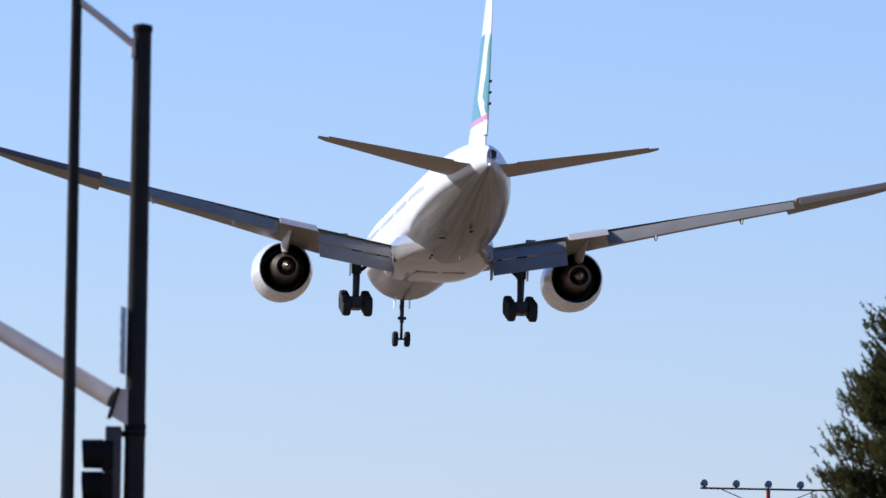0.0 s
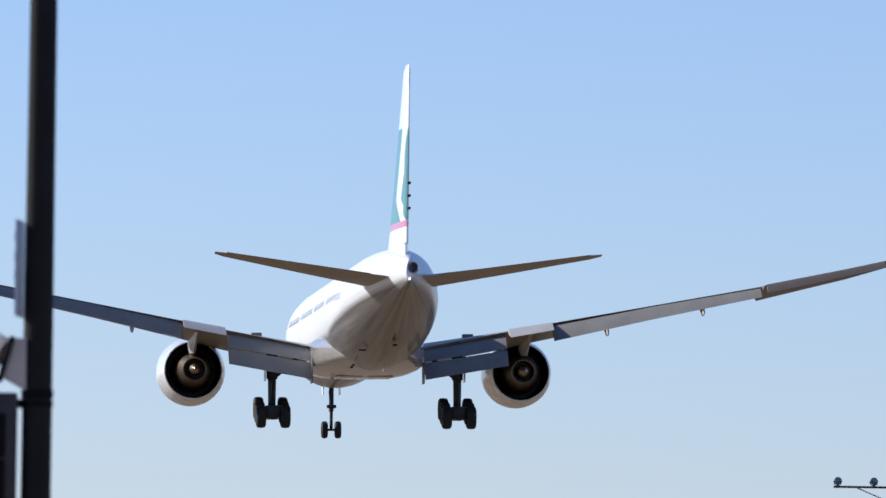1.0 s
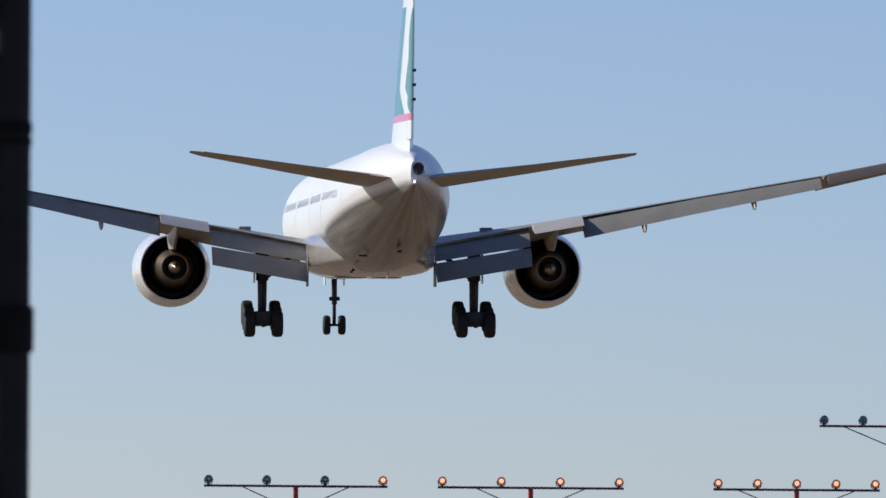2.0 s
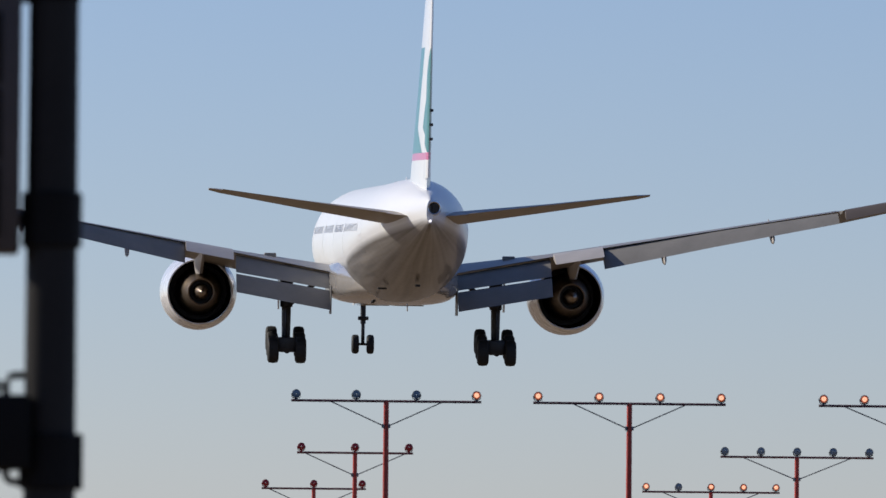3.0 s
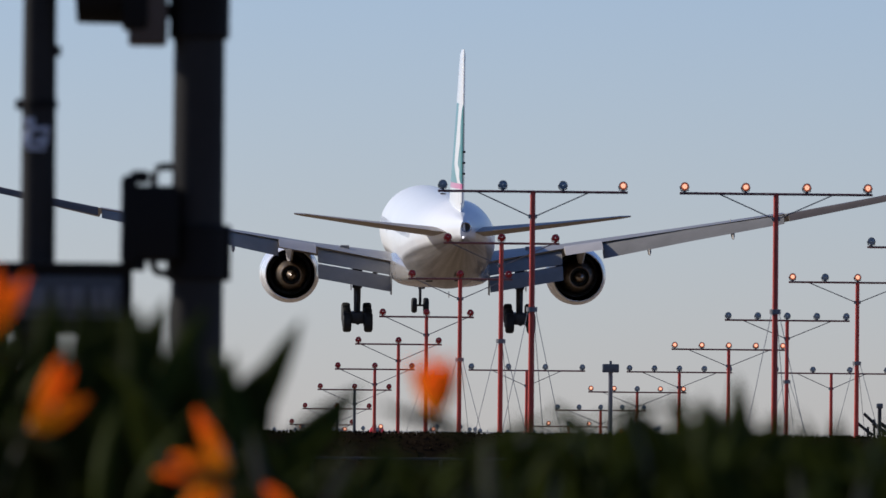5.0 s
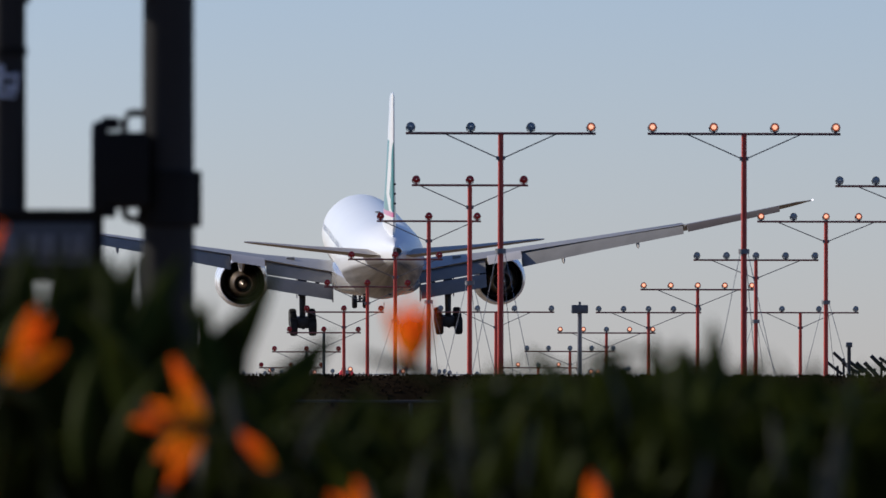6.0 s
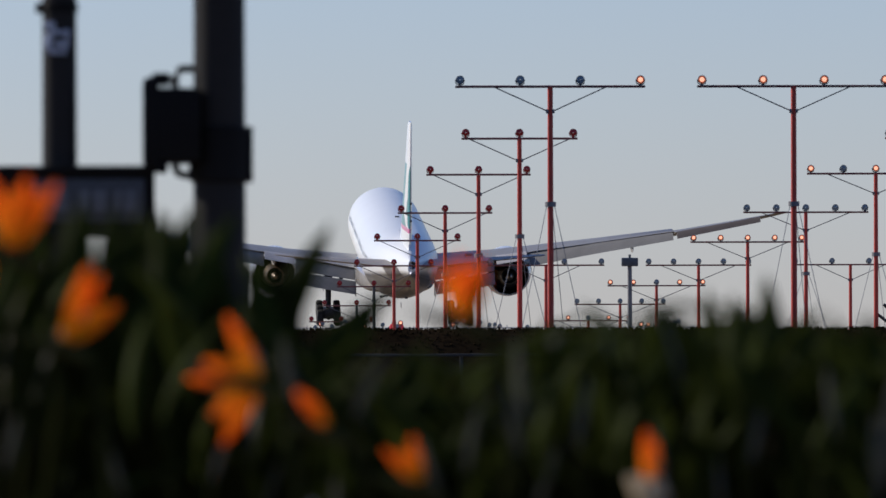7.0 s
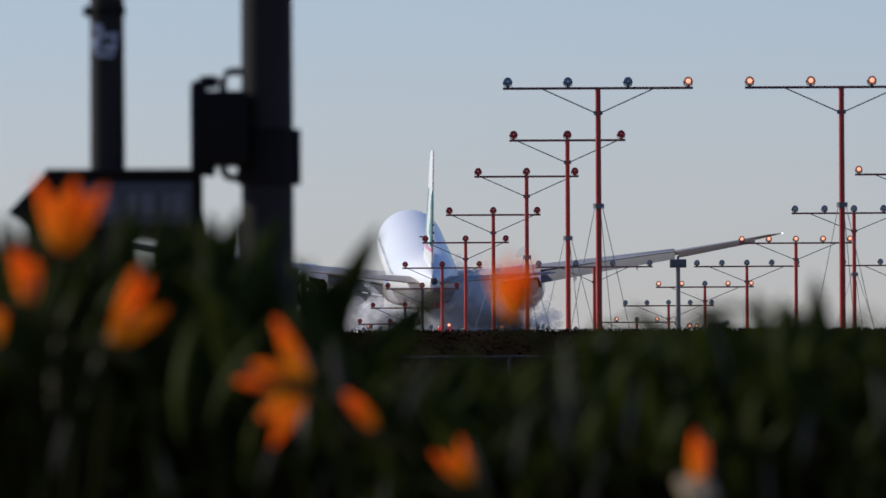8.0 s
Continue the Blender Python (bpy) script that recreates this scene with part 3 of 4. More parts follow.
        part("side_brace", tube([(gx - s * .05, .05, -3.0), (gx - s * 1.55, .25, -1.7)], [.12, .14], 10), M_GEAR, leg)
        part("drag_brace", tube([(gx, .05, -3.1), (gx, 2.4, -1.7)], [.09, .11], 10), M_GEAR, leg)
        part("torque_link", tube([(gx, -.25, -3.2), (gx, -.55, -3.9), (gx, -.2, -4.6)], .06, 8), M_GEAR, leg)
        part("brake_block", box((gx, 0, -5.0), (.95, 3.1, .78), .16), M_GEAR, leg)
        part("leg_door", box((gx + s * .42, .1, -2.3), (.06, 1.3, 1.7), .02), M_WHITE, leg)
        tilt = radians(11)
        part("bogie_beam", tube([(gx, -1.6 * math.cos(tilt), -5.0 - 1.6 * math.sin(tilt)), (gx, 1.6 * math.cos(tilt), -5.0 + 1.6 * math.sin(tilt))], .16, 10), M_GEAR, leg)
        for k in (-1, 0, 1):
            wy, wz = k * 1.45 * math.cos(tilt), -5.0 + k * 1.45 * math.sin(tilt)
            part("axle", tube([(gx - .8, wy, wz), (gx + .8, wy, wz)], .09, 8), M_GEAR, leg)
            for d in (-.72, .72):
                wheel = part("wheel", turned([(-.25, .30), (-.29, .54), (-.22, .66), (0, .69), (.22, .66), (.29, .54), (.25, .30)], 28, "x"), M_TYRE, leg, "black rubber tyre")
                wheel.location = (gx + d, wy, wz)
                part("rim", turned([(-.2, .05), (-.17, .2), (-.22, .31), (.22, .31), (.17, .2), (.2, .05)], 20, "x", cap=True), M_GEAR, wheel)

    # nose gear
    leg = part("nose_gear_leg", tube([(0, 31.3, -2.4), (0, 31.28, -4.0), (0, 31.28, -4.02), (0, 31.28, -5.15)], [.15, .15, .10, .10], 12), M_GEAR, jet)
    part("drag_brace", tube([(0, 31.3, -3.6), (0, 33.0, -2.7)], .08, 8), M_GEAR, leg)
    part("axle", tube([(-.55, 31.28, -5.15), (.55, 31.28, -5.15)], .07, 8), M_GEAR, leg)
    part("landing_light", box((0, 31.1, -3.7), (.6, .2, .22), .06), M_GEAR, leg)
    for d in (-.42, .42):
        wheel = part("wheel", turned([(-.17, .25), (-.2, .42), (-.14, .52), (0, .545), (.14, .52), (.2, .42), (.17, .25)], 26, "x"), M_TYRE, leg, "black rubber tyre")
        wheel.location = (d, 31.28, -5.15)
        part("rim", turned([(-.14, .04), (-.15, .26), (.15, .26), (.14, .04)], 18, "x", cap=True), M_GEAR, wheel)
        part("gear_door", box((d * 1.25, 31.7, -2.62), (.05, 1.6, .7), .02), M_WHITE, leg)

    # tailplane and fin
    for s in (1, -1):
        tp = part("tailplane", surface([((.6, -26.6, 1.32), (.6, -33.6, 1.62), .72), ((1.6, -27.6, 1.42), (1.6, -34.0, 1.70), .64), ((6, -31.4, 2.02), (6, -35.3, 2.24), .38),
                                        ((10.2, -34.8, 2.66), (10.2, -36.45, 2.76), .2), ((10.76, -35.6, 2.76), (10.76, -36.5, 2.82), .1)], s < 0), M_TAIL, jet, "grey tailplane")
        part("elevator", surface([((2.0, -33.6, 1.68), (2.0, -34.6, 1.78), .12), ((10.1, -36.2, 2.74), (10.1, -36.75, 2.79), .06)], s < 0), M_TAIL, tp)

    def fin_section(z, y0, y1, hw):
        n = 8
        right = [(hw * (1.9 * math.sqrt(q / n) * (1 - q / n) ** .8 + .06 * (q > 0) * (q < n)), y0 + (y1 - y0) * q / n, z) for q in range(n + 1)]
        return right + [(-p[0], p[1], p[2]) for p in right[1:-1][::-1]]

    fin = part("fin", rings(bmesh.new(), [fin_section(2.6, -22.0, -33.3, .55), fin_section(3.6, -23.6, -33.55, .52), fin_section(8.4, -28.6, -34.65, .34), fin_section(13.05, -33.3, -35.9, .2),
                                          fin_section(13.36, -34.0, -36.0, .1)]), M_FIN, jet, "white fin with a teal and white brush mark")
    part("rudder", rings(bmesh.new(), [fin_section(3.5, -33.0, -34.4, .20), fin_section(8.4, -34.1, -35.35, .15), fin_section(12.2, -35.2, -36.0, .09)]), M_FIN, fin)
    for z in (5.4, 6.1, 6.8):
        part("rudder_hinge_fairing", box((.11, -34.2 - z * .1, z), (.16, .6, .14), .04), M_GEAR, fin)
    for x in (-.35, .2):
        part("blade_antenna", box((x, -20.8, 3.5), (.04, .5, .35), .01), M_WHITE, jet)
    return jet


# ---------------------------------------------------------------- approach lights
def build_lamp(mast, at, lens, d=0.105):
    shell = M_LAMPRED if lens is M_LENSRED else M_LAMP
    lamp = part("lamp", turned([(.16, .02), (.14, .07), (.05, d), (-.06, d * 1.05), (-.07, d * .93)], 16), shell, mast)
    lamp.location = at
    part("lens", turned([(-.065, d * .93), (-.075, d * .62), (-.074, d * .55)], 14), M_AMBER if lens is M_LIT else lens, lamp)
    part("bulb", turned([(-.075, d * .58), (-.088, d * .3), (-.09, .01)], 12), lens, lamp)
    stem = part("stem", tube([(0, 0, -.17), (0, 0, -d * .8)], .03, 8), shell, lamp)
    part("yoke", tube([(-d * 1.1, .02, .0), (-d * .9, .02, -d * .9), (0, .02, -d * 1.3), (d * .9, .02, -d * .9), (d * 1.1, .02, 0)], .014, 6), shell, lamp)
    return stem


def build_mast(x, y, z_lamp, count, pitch, lit, red=False, guys=False, radius=0.075, paint=None):
    """A light bar on one post, on the airfield at y; z_lamp is the height of the lamps."""
    base = CREST - (0.12 * min(1, max(0, y - 236) / 60)) - 0.05
    kind = "red-lensed" if red else ("lit amber" if any(lit) else "unlit clear")
    mast = thing("approach_light_mast", (x, y, base), f"{'dark grey' if paint else 'orange-red'} steel mast with a bar of {count} {kind} approach lamps", "approach light", "approach lights")
    h = z_lamp - base - .17
    part("post", tube([(0, 0, 0), (0, 0, h)], [radius, radius * .85], 14), paint or M_RED, mast)
    half = pitch * (count - 1) / 2 + .12
    part("crossbar", tube([(-half, -.02, h), (half, -.02, h)], .032, 8), M_CROSS, mast)
    for s in (-1, 1):
        part("brace", tube([(s * half * {3: .88, 4: .6, 5: .72}[count], -.02, h), (s * radius * .8, 0, max(.05, h - .62))], .017, 6), M_BAR, mast)
        part("collar", box((s * radius, 0, h - .62), (.06, .12, .1), .01), M_BAR, mast)
    for i in range(count):
        lens = M_LENSRED if red else (M_LIT if lit[i] else M_LENS)
        build_lamp(mast, ((i - (count - 1) / 2) * pitch, -.02, h + .17), lens)
    if guys:
        zc = h * guys
        part("guy_collar", turned([(zc - .06, radius + .06), (zc + .06, radius + .06)], 12, "z", cap=True), M_BAR, mast)
        for dx, dy in ((-.75, -.5), (.75, -.5), (.35, .6)):
            part("guy_wire", tube([(dx * .12, dy * .12, zc), (dx * 1.0, dy * 1.0, .05)], .009, 5), M_WIRE, mast)
    return mast


def build_approach_lights():
    off3, off5 = [0] * 3, [0] * 5
    st = lambda k: 238.0 + 30.48 * k
    build_mast(10.86, st(0), EYE + 6.37, 4, 1.511, [0, 0, 0, 1], guys=.52, radius=.08)
    build_mast(16.98, st(0), EYE + 6.37, 4, 1.538, [1, 1, 1, 1], guys=.52, radius=.08)
    build_mast(23.93, st(0), EYE + 6.37, 5, 1.0287, [1] * 5, guys=.52, radius=.08)
    build_mast(26.9, 240.0, 9.36, 5, 1.0287, off5, guys=.5, radius=.08)
    # red rows beside the centre line
    for k, z in ((1, 5.69), (2, 5.18), (3, 4.36), (4, 3.70), (5, 2.96), (6, 2.26), (7, 1.50), (8, .78)):
        build_mast(11.38, st(k), EYE + z, 3, 1.524, off3, red=True, guys=.5 if k < 4 else 0, paint=M_MASTGREY if k > 5 else None)
    # centre line
    lit = {1: off5, 2: [1, 0, 1, 1, 1], 3: off5, 4: [1] * 5, 5: off5, 6: [1, 1, 0, 1, 1], 7: off5, 8: [0, 1, 0, 1, 1]}
    for k, z in ((1, 5.69), (2, 5.19), (3, 4.36), (4, 3.62), (5, 2.96), (6, 2.27), (7, 1.54), (8, .80)):
        build_mast(23.93, st(k), EYE + z, 5, 1.0287, lit[k], guys=.5 if k < 4 else 0)
    build_mast(17.64, st(5), EYE + 2.97, 4, 1.524, [0] * 4)
    build_mast(30.2, st(5), EYE + 2.97, 4, 1.524, [0] * 4)
    # short ground lights near the runway's end
    rnd = random.Random(11)
    for i in range(34):
        x, y = rnd.uniform(9.5, 31), rnd.uniform(430, 560)
        m = thing("runway_end_light", (x, y, CREST - .17), "small grey airfield lamp on a short stake", "airfield light", "airfield lights")
        h = rnd.uniform(.28, .55)
        part("stake", tube([(0, 0, 0), (0, 0, h)], .03, 6), M_BAR, m)
        build_lamp(m, (0, 0, h + .14), M_LIT if rnd.random() < .2 else M_LENS)
    for x in (15.05, 15.55):
        m = thing("red_runway_light", (x, 520, CREST - .17), "small glowing red airfield lamp", "airfield light", "airfield lights")
        part("stake", tube([(0, 0, 0), (0, 0, .25)], .04, 6), M_BAR, m)
        part("lens", turned([(.25, .02), (.28, .14), (.45, .16), (.58, .1), (.62, .01)], 12, "z"), M_REDLIT, m)


def build_far_field():
    s = thing("equipment_pole", (20.53, 380, CREST - .15), "grey steel pole with a flat box on its top", "pole")
    part("post", tube([(0, 0, 0), (0, 0, 2.75)], [.1, .085], 12), M_BAR, s)
    part("cap_box", box((0, 0, 2.9), (.66, .4, .34), .04), M_LAMP, s)
    part("finial", tube([(0, 0, 3.05), (0, 0, 3.2)], .05, 8), M_LAMP, s)
    # truss ramp at the field's edge
    t = thing("steel_truss", (24.2, 300, CREST - .16), "dark heap of rusty steel trusses at the airfield edge", "truss")
    part("bottom_chord", tube([(.2, 0, .12), (5, 0, .12)], .05, 8), M_GEAR, t)
    part("upright", tube([(.55, 0, 0), (.55, 0, 1.15)], .06, 8), M_GEAR, t)
    rnd = random.Random(4)
    for i in range(20):
        x, y = .15 + i * .24, rnd.uniform(0, .8)
        top = rnd.uniform(.6, 1.05)
        part("diagonal", tube([(x - .28, y, top), (x + .2, y, top - rnd.uniform(.3, .5))], rnd.uniform(.05, .075), 6), M_GEAR, t)
        part("upright", tube([(x + .05, y, 0), (x + .05, y, top - rnd.uniform(.1, .25))], rnd.uniform(.035, .06), 6), M_GEAR, t)
    part("lamp_head", box((.55, 0, 1.2), (.2, .2, .16), .03), M_LAMP, t)
    # perimeter fence, far out
    f = thing("blast_fence", (16, 640, CREST - .15), "pale grey slatted blast fence beyond the approach lights", "fence")
    for i in range(46):
        part("post", tube([(-14 + i * .9, 0, 0), (-14 + i * .9, 0, .5 + .12 * math.sin(i * 1.7))], .03, 5), M_FENCE, f)
    part("rail", tube([(-14.4, 0, .42), (27, 0, .42)], .03, 5), M_FENCE, f)


# ---------------------------------------------------------------- street poles
PX, PY, TX = .448, 44.0, -.292


def build_signal_pole():
    p = thing("traffic_signal_pole", (PX, PY, 0), "tall dark grey steel traffic signal pole with its mast arm", "signal pole")
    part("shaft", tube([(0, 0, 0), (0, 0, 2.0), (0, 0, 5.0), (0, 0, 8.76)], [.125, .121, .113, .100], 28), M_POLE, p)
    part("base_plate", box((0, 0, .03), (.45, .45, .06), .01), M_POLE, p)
    part("cap", turned([(8.74, .108), (8.78, .112), (8.82, .105), (8.84, .02)], 24, "z", cap=True), M_BLACK, p)
    part("collar", turned([(4.30, .118), (4.31, .124), (4.36, .124), (4.37, .118)], 24, "z"), M_BLACK, p)
    part("mast_arm", tube([(-.25, 0, 4.65), (-.8, .32, 4.98), (-1.55, .7, 5.43), (-2.6, 1.2, 5.84), (-4.2, 2.0, 6.05)], [.108, .105, .10, .09, .075], 18), M_ARM, p, "pale mast arm with warm sunlight in its colour")
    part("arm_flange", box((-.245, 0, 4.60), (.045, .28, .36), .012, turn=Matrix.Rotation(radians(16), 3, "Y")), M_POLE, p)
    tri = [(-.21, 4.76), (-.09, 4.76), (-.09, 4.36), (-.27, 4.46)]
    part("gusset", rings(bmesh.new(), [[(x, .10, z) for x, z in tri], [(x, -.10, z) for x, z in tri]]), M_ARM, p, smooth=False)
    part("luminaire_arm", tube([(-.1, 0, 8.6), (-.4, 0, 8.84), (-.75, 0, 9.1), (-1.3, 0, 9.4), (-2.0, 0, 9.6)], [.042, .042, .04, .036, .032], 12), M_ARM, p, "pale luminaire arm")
    part("arm_bracket", box((-.10, 0, 8.56), (.05, .12, .22), .01), M_ARM, p)
    plate = part("street_plate", box((-.150, .02, 5.30), (.02, .5, .74), .004, turn=Matrix.Rotation(radians(-7), 3, "Z")), M_SIGNWHITE, p, "white and blue plate seen nearly edge-on")
    for z in (5.08, 5.24, 5.38, 5.54):
        part("mark", box((-.164, -.02, z), (.008, .42, .07), 0, turn=Matrix.Rotation(radians(-7), 3, "Z")), M_SIGNBLUE, plate)

    # vehicle signal, in profile: three visors to the left
    s = thing("traffic_signal", (PX, PY, 3.1), "black three-lamp traffic signal strapped to the pole", "traffic signal")
    part("backing_plate", box((-.24, .0, .60), (.18, .28, 1.28), .02), M_PLATE, s)
    for i, z in enumerate((.20, .555, .91)):
        part("housing", box((-.30, 0, z), (.12, .34, .345), .03), M_BLACK, s)
        v = turned([(-.05, .165), (-.285, .16), (-.29, .145), (-.05, .15)], 24, "x")
        for q in list(v.verts):
            if q.co.x < -.22:
                q.co.x += .02 * (1 - q.co.z / .15) * .5
        part("visor", shift(v, Matrix.Translation((-.30, 0, z + .02))), M_BLACK, s)
        part("lens", turned([(-.07, .13), (-.085, .01)], 18, "x"), M_LENSRED if i == 2 else M_LENS, s).location = (-.30, 0, z)
    for z in (.12, 1.16):
        part("bracket_arm", tube([(-.2, 0, z), (0, 0, z)], .035, 8), M_BLACK, s)
        h, r = (.12, .140) if z < 1 else (.02, .122)
        part("strap", turned([(z - h - .01, r - .012), (z - h, r), (z + h, r), (z + h + .01, r - .012)], 24, "z"), M_BLACK, s)

    # pedestrian signal on the same pole
    b = thing("pedestrian_signal", (PX, PY, 1.97), "black boxy pedestrian signal on a bent pipe bracket", "pedestrian signal")
    part("housing", box((-.215, 0, .262), (.25, .38, .35), .03), M_BLACK, b)
    part("hood", box((-.318, 0, .275), (.075, .40, .42), .03), M_BLACK, b)
    part("hinge", box((-.27, -.15, .475), (.09, .06, .06), .02), M_BLACK, b)
    part("latch", box((-.27, -.15, .065), (.06, .06, .05), .015), M_BLACK, b)
    for z, zb, k in ((.528, .42, 1), (.035, .11, -1)):
        part("bracket_pipe", tube([(-.205, 0, zb), (-.203, 0, z - .03 * k), (-.19, 0, z - .008 * k), (-.165, 0, z), (0, 0, z)], .019, 10), M_BLACK, b)
        part("pipe_nut", turned([(zb - .02, .032), (zb + .02, .032)], 8, "z", cap=True), M_BLACK, b).location = (-.205, 0, 0)
    part("strap", turned([(.0, .128), (.01, .142), (.25, .142), (.26, .128)], 24, "z"), M_BLACK, b)
    part("strap_clamp", box((.13, 0, .13), (.05, .1, .26), .01), M_BLACK, b)


def build_light_pole():
    p = thing("street_light_pole", (TX, PY, 0), "slim dark grey steel street pole with worn stickers", "street pole")
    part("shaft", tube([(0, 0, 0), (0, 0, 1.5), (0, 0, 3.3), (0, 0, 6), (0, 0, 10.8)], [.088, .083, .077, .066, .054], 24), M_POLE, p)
    for x, z, w, h in ((-.045, 2.70, .055, .035), (.0, 2.665, .10, .022), (-.052, 2.625, .04, .075), (.005, 2.61, .05, .03), (-.01, 2.575, .085, .022), (.035, 2.635, .018, .09)):
        part("sticker", box((x, -math.sqrt(.0815 ** 2 - x * x) - .002, z), (w, .006, h), .001, turn=Matrix.Rotation(x * 9, 3, "Z") @ Matrix.Rotation(.08, 3, "Y")), M_STICKER, p, "worn white sticker")
    part("clamp", box((-.085, 0, 2.78), (.05, .06, .05), .012), M_BLACK, p)
    part("band", turned([(2.76, .081), (2.765, .087), (2.80, .087), (2.805, .081)], 20, "z"), M_BLACK, p)
    part("side_stud", box((.085, 0, 3.03), (.03, .04, .05), .01), M_BLACK, p)

    s = thing("arrow_sign", (TX, PY - .12, 1.73), "dark framed arrow-shaped sign with pale worn lettering bars", "sign")
    pts = [(-.46, .12), (-.28, .31), (.44, .31), (.44, 0), (-.28, -.02)]
    bm = rings(bmesh.new(), [[(x, .04, z) for x, z in pts], [(x, -.01, z) for x, z in pts]])
    part("panel", bm, M_BLACK, s, smooth=False)
    part("face", box((.13, -.016, .155), (.52, .008, .2), .003), M_SIGNGREY, s)
    for x, w in ((-.07, .05), (.0, .07), (.115, .045), (.185, .06), (.27, .03), (.325, .055)):
        part("lettering_bar", box((x, -.022, .155), (w, .006, .10), .002), M_SIGNDIM, s)
    for z in (.30, .005):
        part("edge_rail", box((.08, -.015, z), (.74, .04, .035), .01), M_BLACK, s)
    for x in (-.16, .12):
        part("strut", tube([(x * .3, .06, .02), (x, .06, -.25)], .03, 8), M_BLACK, s)
    part("strap", turned([(.08, .088), (.085, .094), (.20, .094), (.205, .088)], 16, "z"), M_BLACK, s).location = (0, .12, 0)


# ---------------------------------------------------------------- planting in front of the lens
def leaf_mesh(length, width, bend, curl, mt):
    """A paddle leaf: folded blade with a rib, on its stalk; grows along z, arching to +x."""
    bm = bmesh.new()
    n = 8
    rows_ = []
    for i in range(n + 1):
        s = i / n
        w = width * (math.sin(math.pi * min(1, s * .94 + .06)) ** .7) * (1 - .25 * s)
        if i == n:
            w = .002
        x = bend * s * s * length
        z = length * s * (1 - .18 * abs(bend) * s)
        rows_.append([(x + curl * w * .35, -w * .5, z), (x + curl * w * .08, -w * .26, z), (x, 0, z - .004), (x + curl * w * .08, w * .26, z), (x + curl * w * .35, w * .5, z)])
    vs = [[bm.verts.new(p) for p in r] for r in rows_]
    for a, b in zip(vs, vs[1:]):
        for i in range(4):
            bm.faces.new((a[i], a[i + 1], b[i + 1], b[i]))
    me = bpy.data.meshes.new("leaf")
    bm.to_mesh(me)
    bm.free()
    me.materials.append(mt)
    me.polygons.foreach_set("use_smooth", [True] * len(me.polygons))
    return me


def stalk(p0, p1, parent, r=.007):
    a, b = Vector(p0), Vector(p1)
    mid = (a + b) / 2 + Vector((.02, 0, -.02))
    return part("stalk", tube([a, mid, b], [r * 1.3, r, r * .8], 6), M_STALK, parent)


def petal_mesh(length, width, mt):
    bm = bmesh.new()
    loops = []
    for i in range(6):
        s = i / 5
        w = width * (math.sin(math.pi * (s * .85 + .12)) ** .8) + .001
        loops.append([(w * .5 * math.cos(a), w * .22 * math.sin(a) + .05 * length * math.sin(s * 2.5), s * length) for a in (2 * math.pi * q / 8 for q in range(8))])
    rings(bm, loops)
    me = bpy.data.meshes.new("sepal")
    bm.to_mesh(me)
    bm.free()
    me.materials.append(mt)
    me.polygons.foreach_set("use_smooth", [True] * len(me.polygons))
    return me


